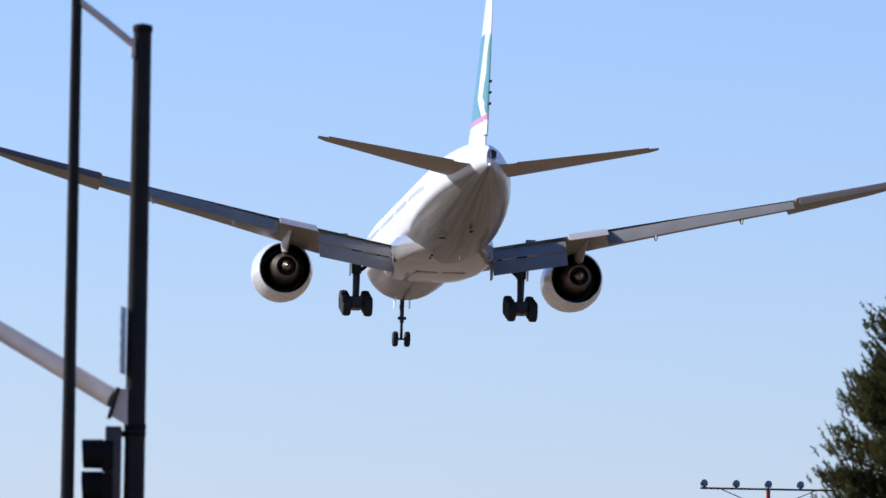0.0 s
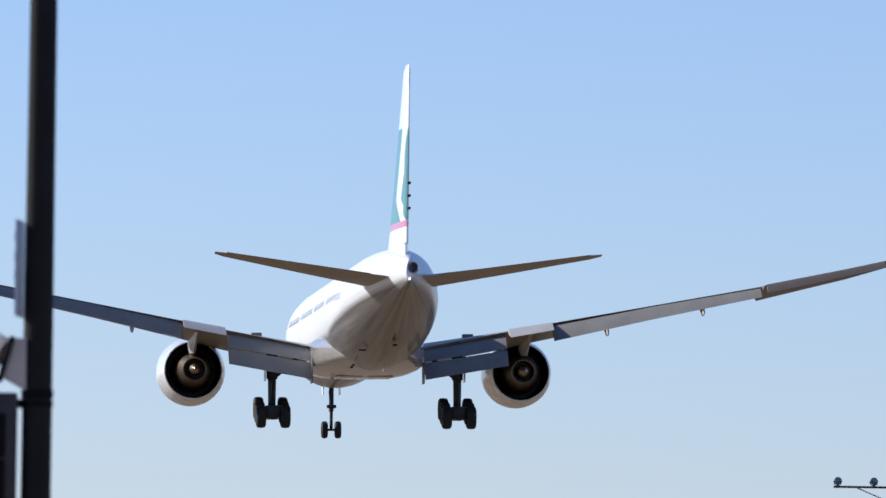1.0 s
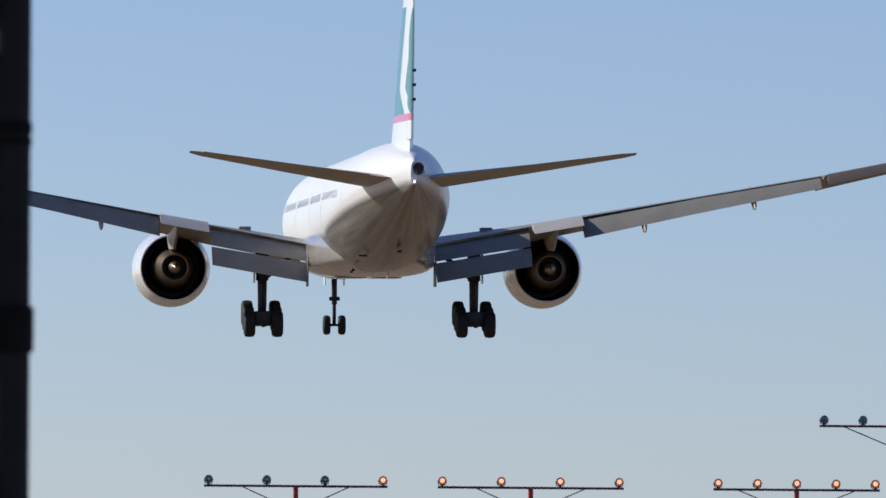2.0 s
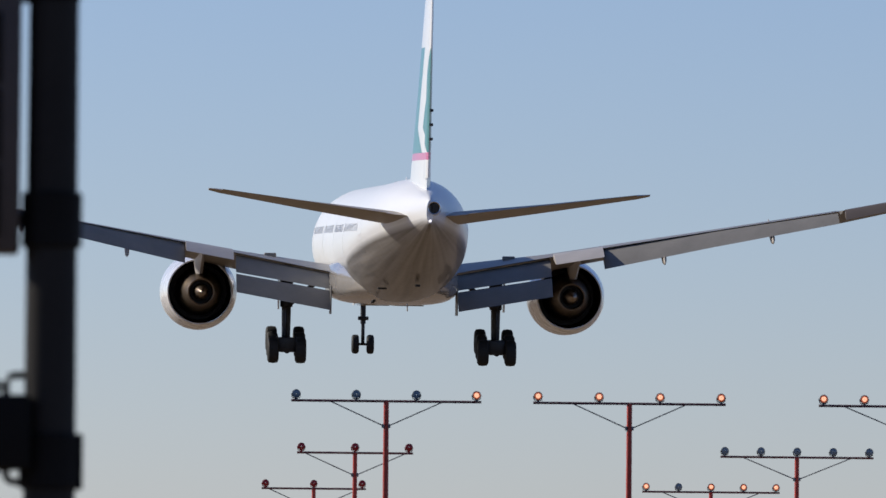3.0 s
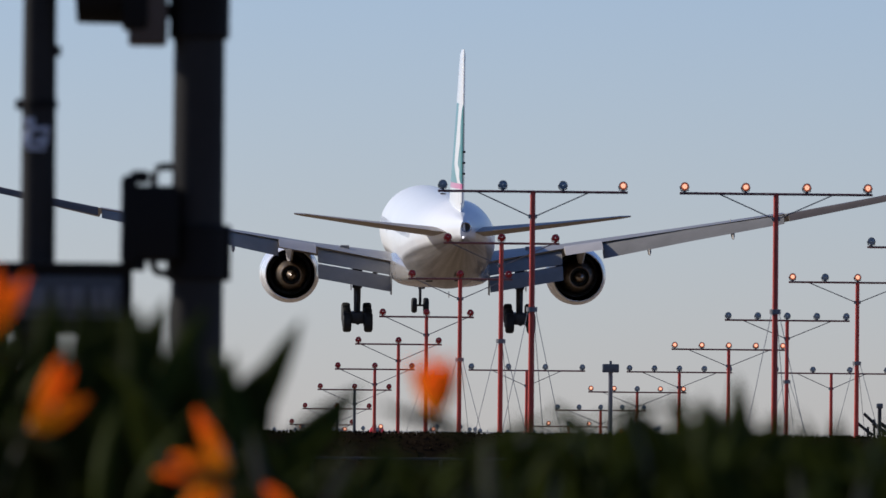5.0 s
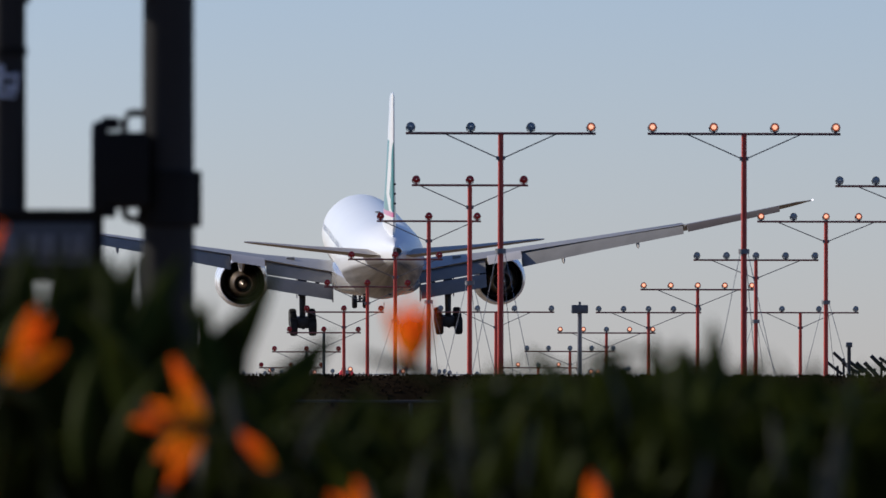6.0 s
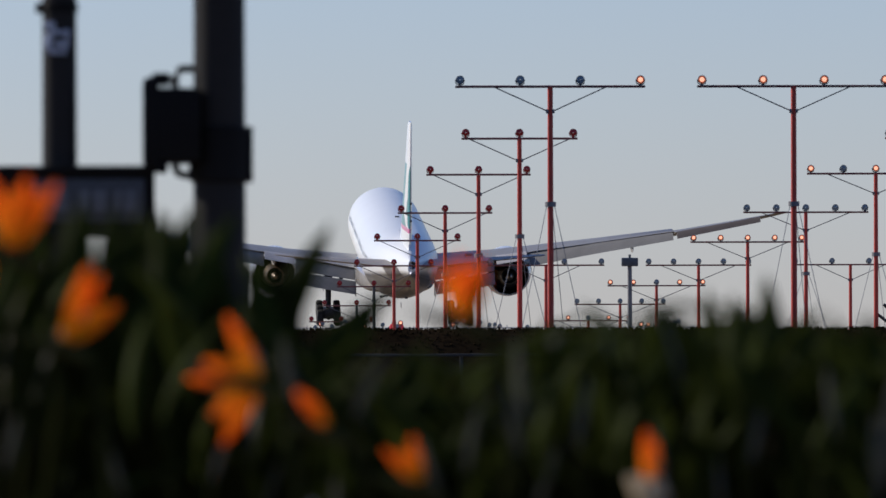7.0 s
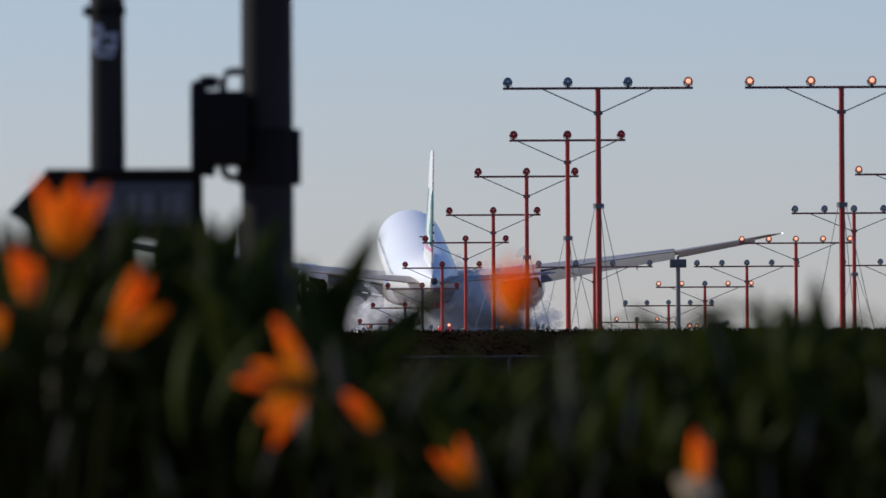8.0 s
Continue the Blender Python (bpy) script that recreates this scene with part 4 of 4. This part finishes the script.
def build_planting():
    rnd = random.Random(21)
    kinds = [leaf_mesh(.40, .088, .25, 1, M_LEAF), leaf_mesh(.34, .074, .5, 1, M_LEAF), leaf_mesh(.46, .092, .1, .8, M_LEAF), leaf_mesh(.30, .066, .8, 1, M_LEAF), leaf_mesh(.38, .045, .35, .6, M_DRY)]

    def crown(x):
        """Height of the leaf tips along the bed."""
        if x < .02:
            return 1.49 + .03 * math.sin(19 * x)
        if x < .5:
            return 1.46 - .45 * x
        return 1.285 + .03 * math.sin(7 * x) + (.06 if x > .85 else 0)

    plants = []
    for i in range(11):
        x = -1.0 + i * .34 + rnd.uniform(-.05, .05)
        y = 20.2 + rnd.uniform(-.7, .9)
        plants.append(thing("bird_of_paradise_plant", (x, y, 0), "dark green broad-leaved bird-of-paradise clump with orange flowers", "plant", "flower bed plants"))

    def add_leaf(plant, tip, lean, twist, k, scale=1.0):
        """A leaf whose tip reaches the given place; lean turns it sideways."""
        me = kinds[k]
        ln = (.40, .34, .46, .30, .38)[k] * scale
        m = Matrix.Rotation(radians(lean), 4, "Y") @ Matrix.Rotation(radians(twist), 4, "Z")
        top = m @ (me.vertices[8 * 5 + 2].co * scale)
        base = Vector(tip) - top
        ob = new("leaf", me)
        ob.parent = plant
        ob.matrix_basis = Matrix.Translation(base - plant.location) @ m @ Matrix.Scale(scale, 4)
        root = Vector((rnd.uniform(-.05, .05), rnd.uniform(-.05, .05), 0))
        stalk(root, base - plant.location, plant)

    for pl in plants:
        px, py = pl.location.x, pl.location.y
        for j in range(125 if px < .3 else 130):
            x = px + rnd.gauss(0, .17)
            y = max(19.15, py + rnd.uniform(-.6, .6))
            depth = rnd.uniform(0, .5) if j % 2 else rnd.uniform(0, .14)
            z = crown(x) - depth - rnd.uniform(0, .06)
            add_leaf(pl, (x, y, z), rnd.gauss(0, 22), rnd.uniform(0, 360), rnd.choice((0, 0, 1, 1, 2, 2, 3, 4, 4) if j % 4 == 0 else (0, 1, 2, 3)), rnd.uniform(.5, .95))
    # the tips that stand out against the sky
    for x, z, lean, tw, k in ((.42, 1.50, 27, 80, 2), (.55, 1.36, 42, 80, 1), (.36, 1.42, 12, 85, 0), (-.09, 1.52, 6, 85, 2), (-.055, 1.50, -8, 80, 0), (-.13, 1.51, -4, 88, 2), (.005, 1.50, 10, 84, 0), (.035, 1.51, -3, 80, 2), (-.19, 1.50, 9, 90, 0), (-.30, 1.51, 4, 85, 2), (-.24, 1.49, -10, 82, 0), (.09, 1.48, 3, 86, 2), (-.36, 1.50, -5, 80, 2),
                              (.135, 1.54, 16, 90, 0), (-.03, 1.47, -12, 70, 0), (-.40, 1.50, -10, 95, 2), (.33, 1.40, 24, 60, 0), (1.135, 1.30, 4, 90, 1),
                              (1.34, 1.39, -10, 80, 1), (1.41, 1.31, 10, 100, 3), (1.17, 1.27, -14, 90, 3), (1.30, 1.29, 6, 60, 1), (1.55, 1.31, -10, 90, 0), (.24, 1.44, -20, 85, 1), (-.15, 1.45, 8, 95, 0),
                              (1.05, 1.27, -6, 90, 1), (-.10, 1.50, 14, 80, 0), (-.06, 1.46, -18, 95, 2), (-.02, 1.51, 4, 75, 0), (.04, 1.47, -10, 90, 0), (.08, 1.44, 16, 80, 1), (-.20, 1.44, -6, 90, 0), (-.28, 1.47, 12, 85, 1), (-.45, 1.48, 8, 80, 0), (.18, 1.45, 20, 85, 0), (.28, 1.43, 10, 90, 2), (-.34, 1.42, -20, 95, 0), (.01, 1.42, 25, 85, 2), (-.10, 1.55, 8, 85, 0), (-.04, 1.54, -10, 80, 2), (.02, 1.53, 12, 85, 0), (.06, 1.53, -6, 90, 1), (.11, 1.51, 10, 80, 0), (-.25, 1.57, 10, 85, 0), (-.32, 1.55, -8, 75, 2), (-.18, 1.55, 20, 90, 1), (-.37, 1.53, -16, 80, 0), (.08, 1.52, 5, 85, 2), (.17, 1.49, -8, 80, 0), (.22, 1.52, 18, 75, 1), (-.14, 1.52, -12, 85, 0), (.52, 1.30, 38, 80, 1), (.62, 1.25, 30, 80, 0)):
        pl = min(plants, key=lambda p: abs(p.location.x - x))
        add_leaf(pl, (x, 20.0, z), lean, tw, k)

    # dry, pale blades among the green
    for x, z, lean, scale in ((.738, 1.215, -14, .55), (.775, 1.26, -6, .5), (.70, 1.13, 10, .4), (1.50, 1.11, 4, .35), (.41, .985, -4, .3), (.51, 1.23, 24, .4), (-.22, 1.13, 12, .4), (-.05, 1.06, -18, .35),
                              (.92, 1.19, 8, .45), (1.05, 1.10, -10, .4), (1.28, 1.16, 12, .45), (1.40, 1.20, -8, .4), (.20, 1.09, 16, .35), (.58, 1.06, -20, .35), (.86, 1.05, 18, .4), (1.18, 1.02, -4, .3)):
        pl = min(plants, key=lambda p: abs(p.location.x - x))
        add_leaf(pl, (x, 19.1, z), lean, 85, 4, scale)

    sepals = [petal_mesh(.155, .034, M_SEPAL), petal_mesh(.125, .038, M_SEPAL)]
    blue = petal_mesh(.09, .016, M_PETAL)

    def flower(x, z, spread, size=1.0, dry=False):
        """A crest of pointed orange sepals over a beak-like sheath. spread: leans of the sepals in degrees."""
        pl = min(plants, key=lambda p: abs(p.location.x - x))
        y = 18.9
        x, z = x * .945 - .03, 1.27 + (z - 1.25) * .945
        size *= .95
        o = Vector((x, y, z - .05 * size)) - pl.location
        r = .4 if dry else 1.0
        f = part("flower", tube([o + Vector((.05 * r, 0, -.035)), o + Vector((0, 0, -.01)), o + Vector((-.05 * r, 0, .0)), o + Vector((-.11 * r, 0, .02))], [.030, .036, .024, .006] if dry else [.012, .018, .012, .003], 8), M_PALE if dry else M_BEAK, pl, "orange crested flower with a beak-like sheath")
        part("flower_stem", tube([o + Vector((.06, 0, -.035)), o + Vector((.09, .05, -.3)), Vector((.04, .02, .1))], .011, 6), M_STALK, f)
        for i, a in enumerate(spread):
            s = new("sepal", sepals[i % 2])
            s.parent = f
            s.matrix_basis = Matrix.Translation(o) @ Matrix.Rotation(radians(a), 4, "Y") @ Matrix.Rotation(radians(rnd.uniform(-25, 25)), 4, "X") @ Matrix.Scale(size, 4)
        b = new("blue_petal", blue)
        b.parent = f
        b.matrix_basis = Matrix.Translation(o) @ Matrix.Rotation(radians(spread[0] + 20), 4, "Y") @ Matrix.Scale(size * .8, 4)

    for x, z, spread, size in ((-.215, 1.48, (-18, -2, 10, 22, 32), 1.1), (-.288, 1.36, (-6, 10, -14), .85), (-.11, 1.29, (18, 26, 30, 56), 1.1), (.30, 1.20, (-26, -70, -88, -126, -150), 1.0),
                               (.445, 1.085, (-42, -33, -38), .72), (.64, .965, (-46, -30, -10), .68), (1.122, .965, (-4, 8), .8), (.736, 1.325, (-24, -14, -5, 4, 13, 22), .92), (-.36, 1.27, (-30, 10), .8)):
        flower(x, z, spread, size, dry=(x > 1))


def build_tree():
    """Pine at the roadside: tapered trunk, limbs and a crown of needle tufts."""
    rnd = random.Random(3)
    at = Vector((14.18, 84, 0))
    t = thing("pine_tree", at, "dark green pine tree with an uneven feathery crown", "tree")
    part("trunk", tube([(0, 0, 0), (.05, 0, 2.5), (-.05, .05, 5), (.02, 0, 8.1)], [.22, .17, .11, .03], 12), M_BARK, t)
    verts, faces = [], []
    for i in range(170):
        s = rnd.random() ** .75
        z = 2.0 + 5.65 * s
        a = rnd.uniform(0, 6.283)
        ln = (1.75 * (1 - s) ** .6 + .68) * rnd.uniform(.86, 1.02)
        tip = Vector((math.cos(a) * ln, math.sin(a) * ln, z + ln * rnd.uniform(.0, .3)))
        root = Vector((0, 0, z))
        part("limb", tube([root, (root + tip) / 2 + Vector((0, 0, -.05)), tip], [.045, .03, .012], 6), M_BARK, t)
        for j in range(int(34 + ln * 52)):
            c = root.lerp(tip, rnd.uniform(.25, 1.0)) + Vector((rnd.gauss(0, .11), rnd.gauss(0, .11), rnd.gauss(.04, .09)))
            ax = ((tip - root).normalized() * .7 + Vector((rnd.gauss(0, .25), rnd.gauss(0, .25), rnd.uniform(.5, 1.2)))).normalized()
            sprig = rnd.uniform(.10, .24)
            for q in range(17):
                along = ax * sprig * q / 17
                d = (ax * .9 + Vector((rnd.gauss(0, .5), rnd.gauss(0, .5), rnd.gauss(0, .5)))).normalized() * rnd.uniform(.05, .09)
                w = d.cross(Vector((rnd.gauss(0, 1), rnd.gauss(0, 1), rnd.gauss(0, 1)))).normalized() * .011
                k = len(verts)
                verts += [c + along - w, c + along + w, c + along + d]
                faces.append((k, k + 1, k + 2))
    me = bpy.data.meshes.new("crown")
    me.from_pydata([tuple(v) for v in verts], [], faces)
    me.materials.append(M_NEEDLE)
    new("crown", me).parent = t


def build_car():
    """A dark estate car that passes on the road; its space: x ahead."""
    c = thing("car", (0, 66, 0), "dark estate car driving past on the road", "car")
    prof = [(-2.9, .55, .5), (-2.85, 1.15, .84), (-2.55, 1.40, .76), (-1.2, 1.48, .70), (.4, 1.48, .70), (1.0, 1.42, .72), (1.75, 1.04, .86), (2.5, .90, .84), (2.75, .6, .6)]
    loops = []
    for x, top, hw in prof:
        loops.append([(x, -.88, .3), (x, -.9, .6), (x, -.86, min(top, .92)), (x, -hw, top - .05), (x, -hw * .6, top), (x, hw * .6, top), (x, hw, top - .05), (x, .86, min(top, .92)), (x, .9, .6), (x, .88, .3)])
    part("body", rings(bmesh.new(), loops), M_CAR, c)
    for s in (-1, 1):
        part("side_window", box((-.7, s * .80, 1.16), (3.0, .05, .26), .01), M_CARGLASS, c)
        part("tail_light", box((-2.88, s * .65, .95), (.08, .3, .14), .02), M_LENSRED, c)
        for x in (-1.75, 1.65):
            w = part("wheel", turned([(-.1, .2), (-.11, .3), (0, .33), (.11, .3), (.1, .2)], 20, "y"), M_TYRE, c)
            w.location = (x, s * .82, .335)
            part("rim", turned([(-.09, .02), (-.1, .2), (.1, .2), (.09, .02)], 16, "y", cap=True), M_LIP, w)
    return c


def build_tyre_smoke():
    """Thin white smoke thrown up behind the wheels: puffs of many small veils."""
    m = bpy.data.materials.new("tyre_smoke")
    m.use_nodes = True
    n, link = m.node_tree.nodes, m.node_tree.links.new
    clear, ms = n.new("ShaderNodeBsdfTransparent"), n.new("ShaderNodeMixShader")
    n["Principled BSDF"].inputs["Base Color"].default_value = (0.93, 0.94, 0.96, 1)
    n["Principled BSDF"].inputs["Roughness"].default_value = 1.0
    ms.inputs["Fac"].default_value = 0.22
    lit, veil = n.new("ShaderNodeMixShader"), n.new("ShaderNodeBsdfTranslucent")
    veil.inputs["Color"].default_value = (0.95, 0.95, 0.97, 1)
    link(n["Principled BSDF"].outputs[0], lit.inputs[1])
    link(veil.outputs[0], lit.inputs[2])
    link(clear.outputs[0], ms.inputs[1])
    link(lit.outputs[0], ms.inputs[2])
    link(ms.outputs[0], n["Material Output"].inputs["Surface"])
    rnd = random.Random(8)
    smoke = thing("tyre_smoke", (0, 0, 0), "thin white tyre smoke drifting behind the landing wheels", "smoke")
    for x, z, rx, rz, k in ((-5.2, 1.6, 1.6, 1.0, 260), (-2.6, 1.3, 1.8, .8, 200), (5.0, 2.7, 2.0, 1.5, 440), (2.8, 3.1, 1.7, 1.5, 420), (7.6, 1.4, 1.8, .9, 220), (-.2, 1.2, 1.8, .7, 180)):
        verts, faces = [], []
        for i in range(k):
            c = Vector((x + rnd.gauss(0, rx), rnd.gauss(0, 2.5), max(.1, z + rnd.gauss(0, rz))))
            u = Vector((rnd.gauss(0, 1), rnd.gauss(0, .5), rnd.gauss(0, 1))).normalized() * rnd.uniform(.35, .8)
            v = u.cross(Vector((rnd.gauss(0, .4), 1, rnd.gauss(0, .4)))).normalized() * rnd.uniform(.3, .6)
            a = len(verts)
            verts += [tuple(c + u * math.cos(q * 1.0472) + v * math.sin(q * 1.0472)) for q in range(6)]
            faces.append(tuple(range(a, a + 6)))
        me = bpy.data.meshes.new("puff")
        me.from_pydata(verts, [], faces)
        me.materials.append(m)
        new("puff", me).parent = smoke
    return smoke


build_ground()
build_bank_plants()
jet = build_aircraft()
build_signal_pole()
build_light_pole()
build_approach_lights()
build_far_field()
build_tree()
car = build_car()
smoke = build_tyre_smoke()
build_planting()


def motions():
    walk(jet, [
    (0.0, pose(37.166, 568.793, 35.039, -1.405, 0.775, 0.987)),
    (0.1, pose(36.048, 565.919, 34.282, -1.221, 0.657, 1.005)),
    (0.2, pose(34.959, 563.149, 33.540, -1.033, 0.538, 1.023)),
    (0.3, pose(33.857, 560.327, 32.791, -0.847, 0.420, 1.041)),
    (0.4, pose(32.693, 557.296, 32.010, -0.666, 0.298, 1.061)),
    (0.5, pose(31.423, 553.902, 31.170, -0.494, 0.173, 1.084)),
    (0.6, pose(29.862, 550.274, 30.161, -0.337, 0.021, 1.137)),
    (0.7, pose(28.035, 546.510, 28.996, -0.192, -0.158, 1.219)),
    (0.8, pose(26.224, 542.408, 27.846, -0.048, -0.339, 1.300)),
    (0.9, pose(24.710, 537.765, 26.882, 0.108, -0.496, 1.353)),
    (1.0, pose(23.773, 532.377, 26.271, 0.286, -0.601, 1.346)),
    (1.1, pose(23.573, 525.770, 26.081, 0.493, -0.649, 1.262)),
    (1.2, pose(23.919, 518.043, 26.196, 0.720, -0.658, 1.120)),
    (1.3, pose(24.574, 509.846, 26.514, 0.961, -0.641, 0.947)),
    (1.4, pose(25.299, 501.834, 26.932, 1.211, -0.607, 0.770)),
    (1.5, pose(25.855, 494.658, 27.347, 1.459, -0.568, 0.616)),
    (1.6, pose(26.307, 488.728, 28.300, 1.794, -0.471, 0.482)),
    (1.7, pose(26.458, 485.566, 28.892, 2.035, -0.375, 0.406)),
    (1.8, pose(26.223, 484.541, 28.511, 2.087, -0.343, 0.389)),
    (1.9, pose(25.953, 483.550, 28.063, 2.126, -0.313, 0.378)),
    (2.0, pose(25.656, 482.623, 27.559, 2.155, -0.283, 0.372)),
    (2.1, pose(25.337, 481.793, 27.013, 2.174, -0.254, 0.368)),
    (2.2, pose(25.002, 481.090, 26.431, 2.186, -0.224, 0.367)),
    (2.3, pose(24.660, 480.548, 25.829, 2.194, -0.194, 0.368)),
    (2.4, pose(24.316, 480.196, 25.215, 2.198, -0.165, 0.368)),
    (2.5, pose(23.975, 480.067, 24.603, 2.202, -0.133, 0.367)),
    (2.6, pose(23.647, 480.194, 24.002, 2.207, -0.102, 0.364)),
    (2.7, pose(23.337, 480.606, 23.425, 2.214, -0.068, 0.359)),
    (2.8, pose(23.050, 481.337, 22.884, 2.228, -0.033, 0.347)),
    (2.9, pose(22.917, 487.791, 22.462, 2.251, 0.087, 0.276)),
    (3.0, pose(22.917, 497.427, 22.106, 2.264, 0.207, 0.214)),
    (3.1, pose(22.918, 504.540, 21.718, 2.260, 0.238, 0.236)),
    (3.2, pose(22.933, 511.431, 21.330, 2.251, 0.252, 0.278)),
    (3.3, pose(22.954, 518.224, 20.941, 2.239, 0.256, 0.329)),
    (3.4, pose(22.972, 525.044, 20.552, 2.229, 0.252, 0.378)),
    (3.5, pose(22.980, 532.016, 20.162, 2.221, 0.246, 0.414)),
    (3.6, pose(22.976, 539.121, 19.770, 2.217, 0.239, 0.440)),
    (3.7, pose(22.961, 546.269, 19.378, 2.215, 0.231, 0.463)),
    (3.8, pose(22.942, 553.476, 18.984, 2.212, 0.227, 0.481)),
    (3.9, pose(22.926, 560.757, 18.588, 2.215, 0.228, 0.491)),
    (4.0, pose(22.916, 568.129, 18.188, 2.221, 0.239, 0.493)),
    (4.1, pose(22.923, 575.930, 17.767, 2.243, 0.312, 0.451)),
    (4.2, pose(22.933, 583.640, 17.356, 2.285, 0.360, 0.406)),
    (4.3, pose(22.931, 590.891, 16.973, 2.331, 0.323, 0.398)),
    (4.4, pose(22.932, 598.163, 16.594, 2.374, 0.276, 0.388)),
    (4.5, pose(22.934, 605.450, 16.216, 2.416, 0.221, 0.376)),
    (4.6, pose(22.938, 612.744, 15.841, 2.456, 0.159, 0.366)),
    (4.7, pose(22.944, 620.038, 15.467, 2.495, 0.094, 0.354)),
    (4.8, pose(22.950, 627.323, 15.093, 2.534, 0.025, 0.343)),
    (4.9, pose(22.958, 634.593, 14.720, 2.576, -0.045, 0.332)),
    (5.0, pose(22.967, 641.841, 14.348, 2.620, -0.115, 0.323)),
    (5.1, pose(22.977, 649.059, 13.975, 2.667, -0.183, 0.314)),
    (5.2, pose(22.988, 656.239, 13.601, 2.718, -0.246, 0.307)),
    (5.3, pose(22.999, 663.374, 13.226, 2.776, -0.304, 0.303)),
    (5.4, pose(23.011, 670.458, 12.849, 2.838, -0.355, 0.301)),
    (5.5, pose(23.037, 678.032, 12.472, 2.892, -0.439, 0.308)),
    (5.6, pose(23.080, 686.064, 12.096, 2.958, -0.543, 0.320)),
    (5.7, pose(23.127, 694.030, 11.725, 3.065, -0.625, 0.332)),
    (5.8, pose(23.171, 701.800, 11.359, 3.199, -0.679, 0.343)),
    (5.9, pose(23.205, 709.250, 11.000, 3.349, -0.700, 0.351)),
    (6.0, pose(23.223, 716.250, 10.648, 3.502, -0.685, 0.356)),
    (6.1, pose(23.221, 723.041, 10.312, 3.688, -0.662, 0.358)),
    (6.2, pose(23.203, 729.961, 9.997, 3.927, -0.653, 0.359)),
    (6.3, pose(23.177, 737.028, 9.699, 4.180, -0.646, 0.360)),
    (6.4, pose(23.146, 744.265, 9.414, 4.411, -0.632, 0.362)),
    (6.5, pose(23.119, 751.690, 9.137, 4.587, -0.596, 0.368)),
    (6.6, pose(23.117, 759.624, 8.863, 4.718, -0.503, 0.362)),
    (6.7, pose(23.142, 768.060, 8.600, 4.839, -0.344, 0.340)),
    (6.8, pose(23.170, 776.523, 8.353, 4.950, -0.148, 0.311)),
    (6.9, pose(23.179, 784.544, 8.130, 5.046, 0.056, 0.288)),
    (7.0, pose(23.147, 791.647, 7.938, 5.127, 0.238, 0.284)),
    (7.1, pose(23.082, 797.804, 7.769, 5.192, 0.423, 0.291)),
    (7.2, pose(23.008, 803.526, 7.618, 5.239, 0.632, 0.291)),
    (7.3, pose(22.938, 809.166, 7.484, 5.271, 0.828, 0.289)),
    (7.4, pose(22.881, 815.075, 7.371, 5.288, 0.972, 0.285)),
    (7.5, pose(22.850, 821.602, 7.282, 5.291, 1.027, 0.283)),
    (7.6, pose(22.853, 828.927, 7.225, 5.270, 0.993, 0.280)),
    (7.7, pose(22.885, 836.832, 7.199, 5.221, 0.908, 0.277)),
    (7.8, pose(22.934, 845.069, 7.190, 5.156, 0.794, 0.274)),
    (7.9, pose(22.987, 853.389, 7.184, 5.087, 0.673, 0.272)),
    (8.0, pose(23.032, 861.544, 7.170, 5.026, 0.566, 0.269)),
    ])
    # smoke rises from the runway as the wheels touch it, and drifts along behind them
    walk(smoke, [(0.0, pose(22.9, 820, -9.0)), (7.5, pose(22.9, 820, -9.0)), (7.6, pose(22.9, 822, -7.0)), (7.8, pose(22.95, 832, -2.0)), (8.0, pose(23.0, 842, 1.2))])
    # the car drives to the left at a steady 27 m/s
    walk(car, [(t * .5, pose(2.4 - 27.0 * (t * .5 - 6.33), 66, 0.01, 0, 0, 180)) for t in range(17)])


motions()
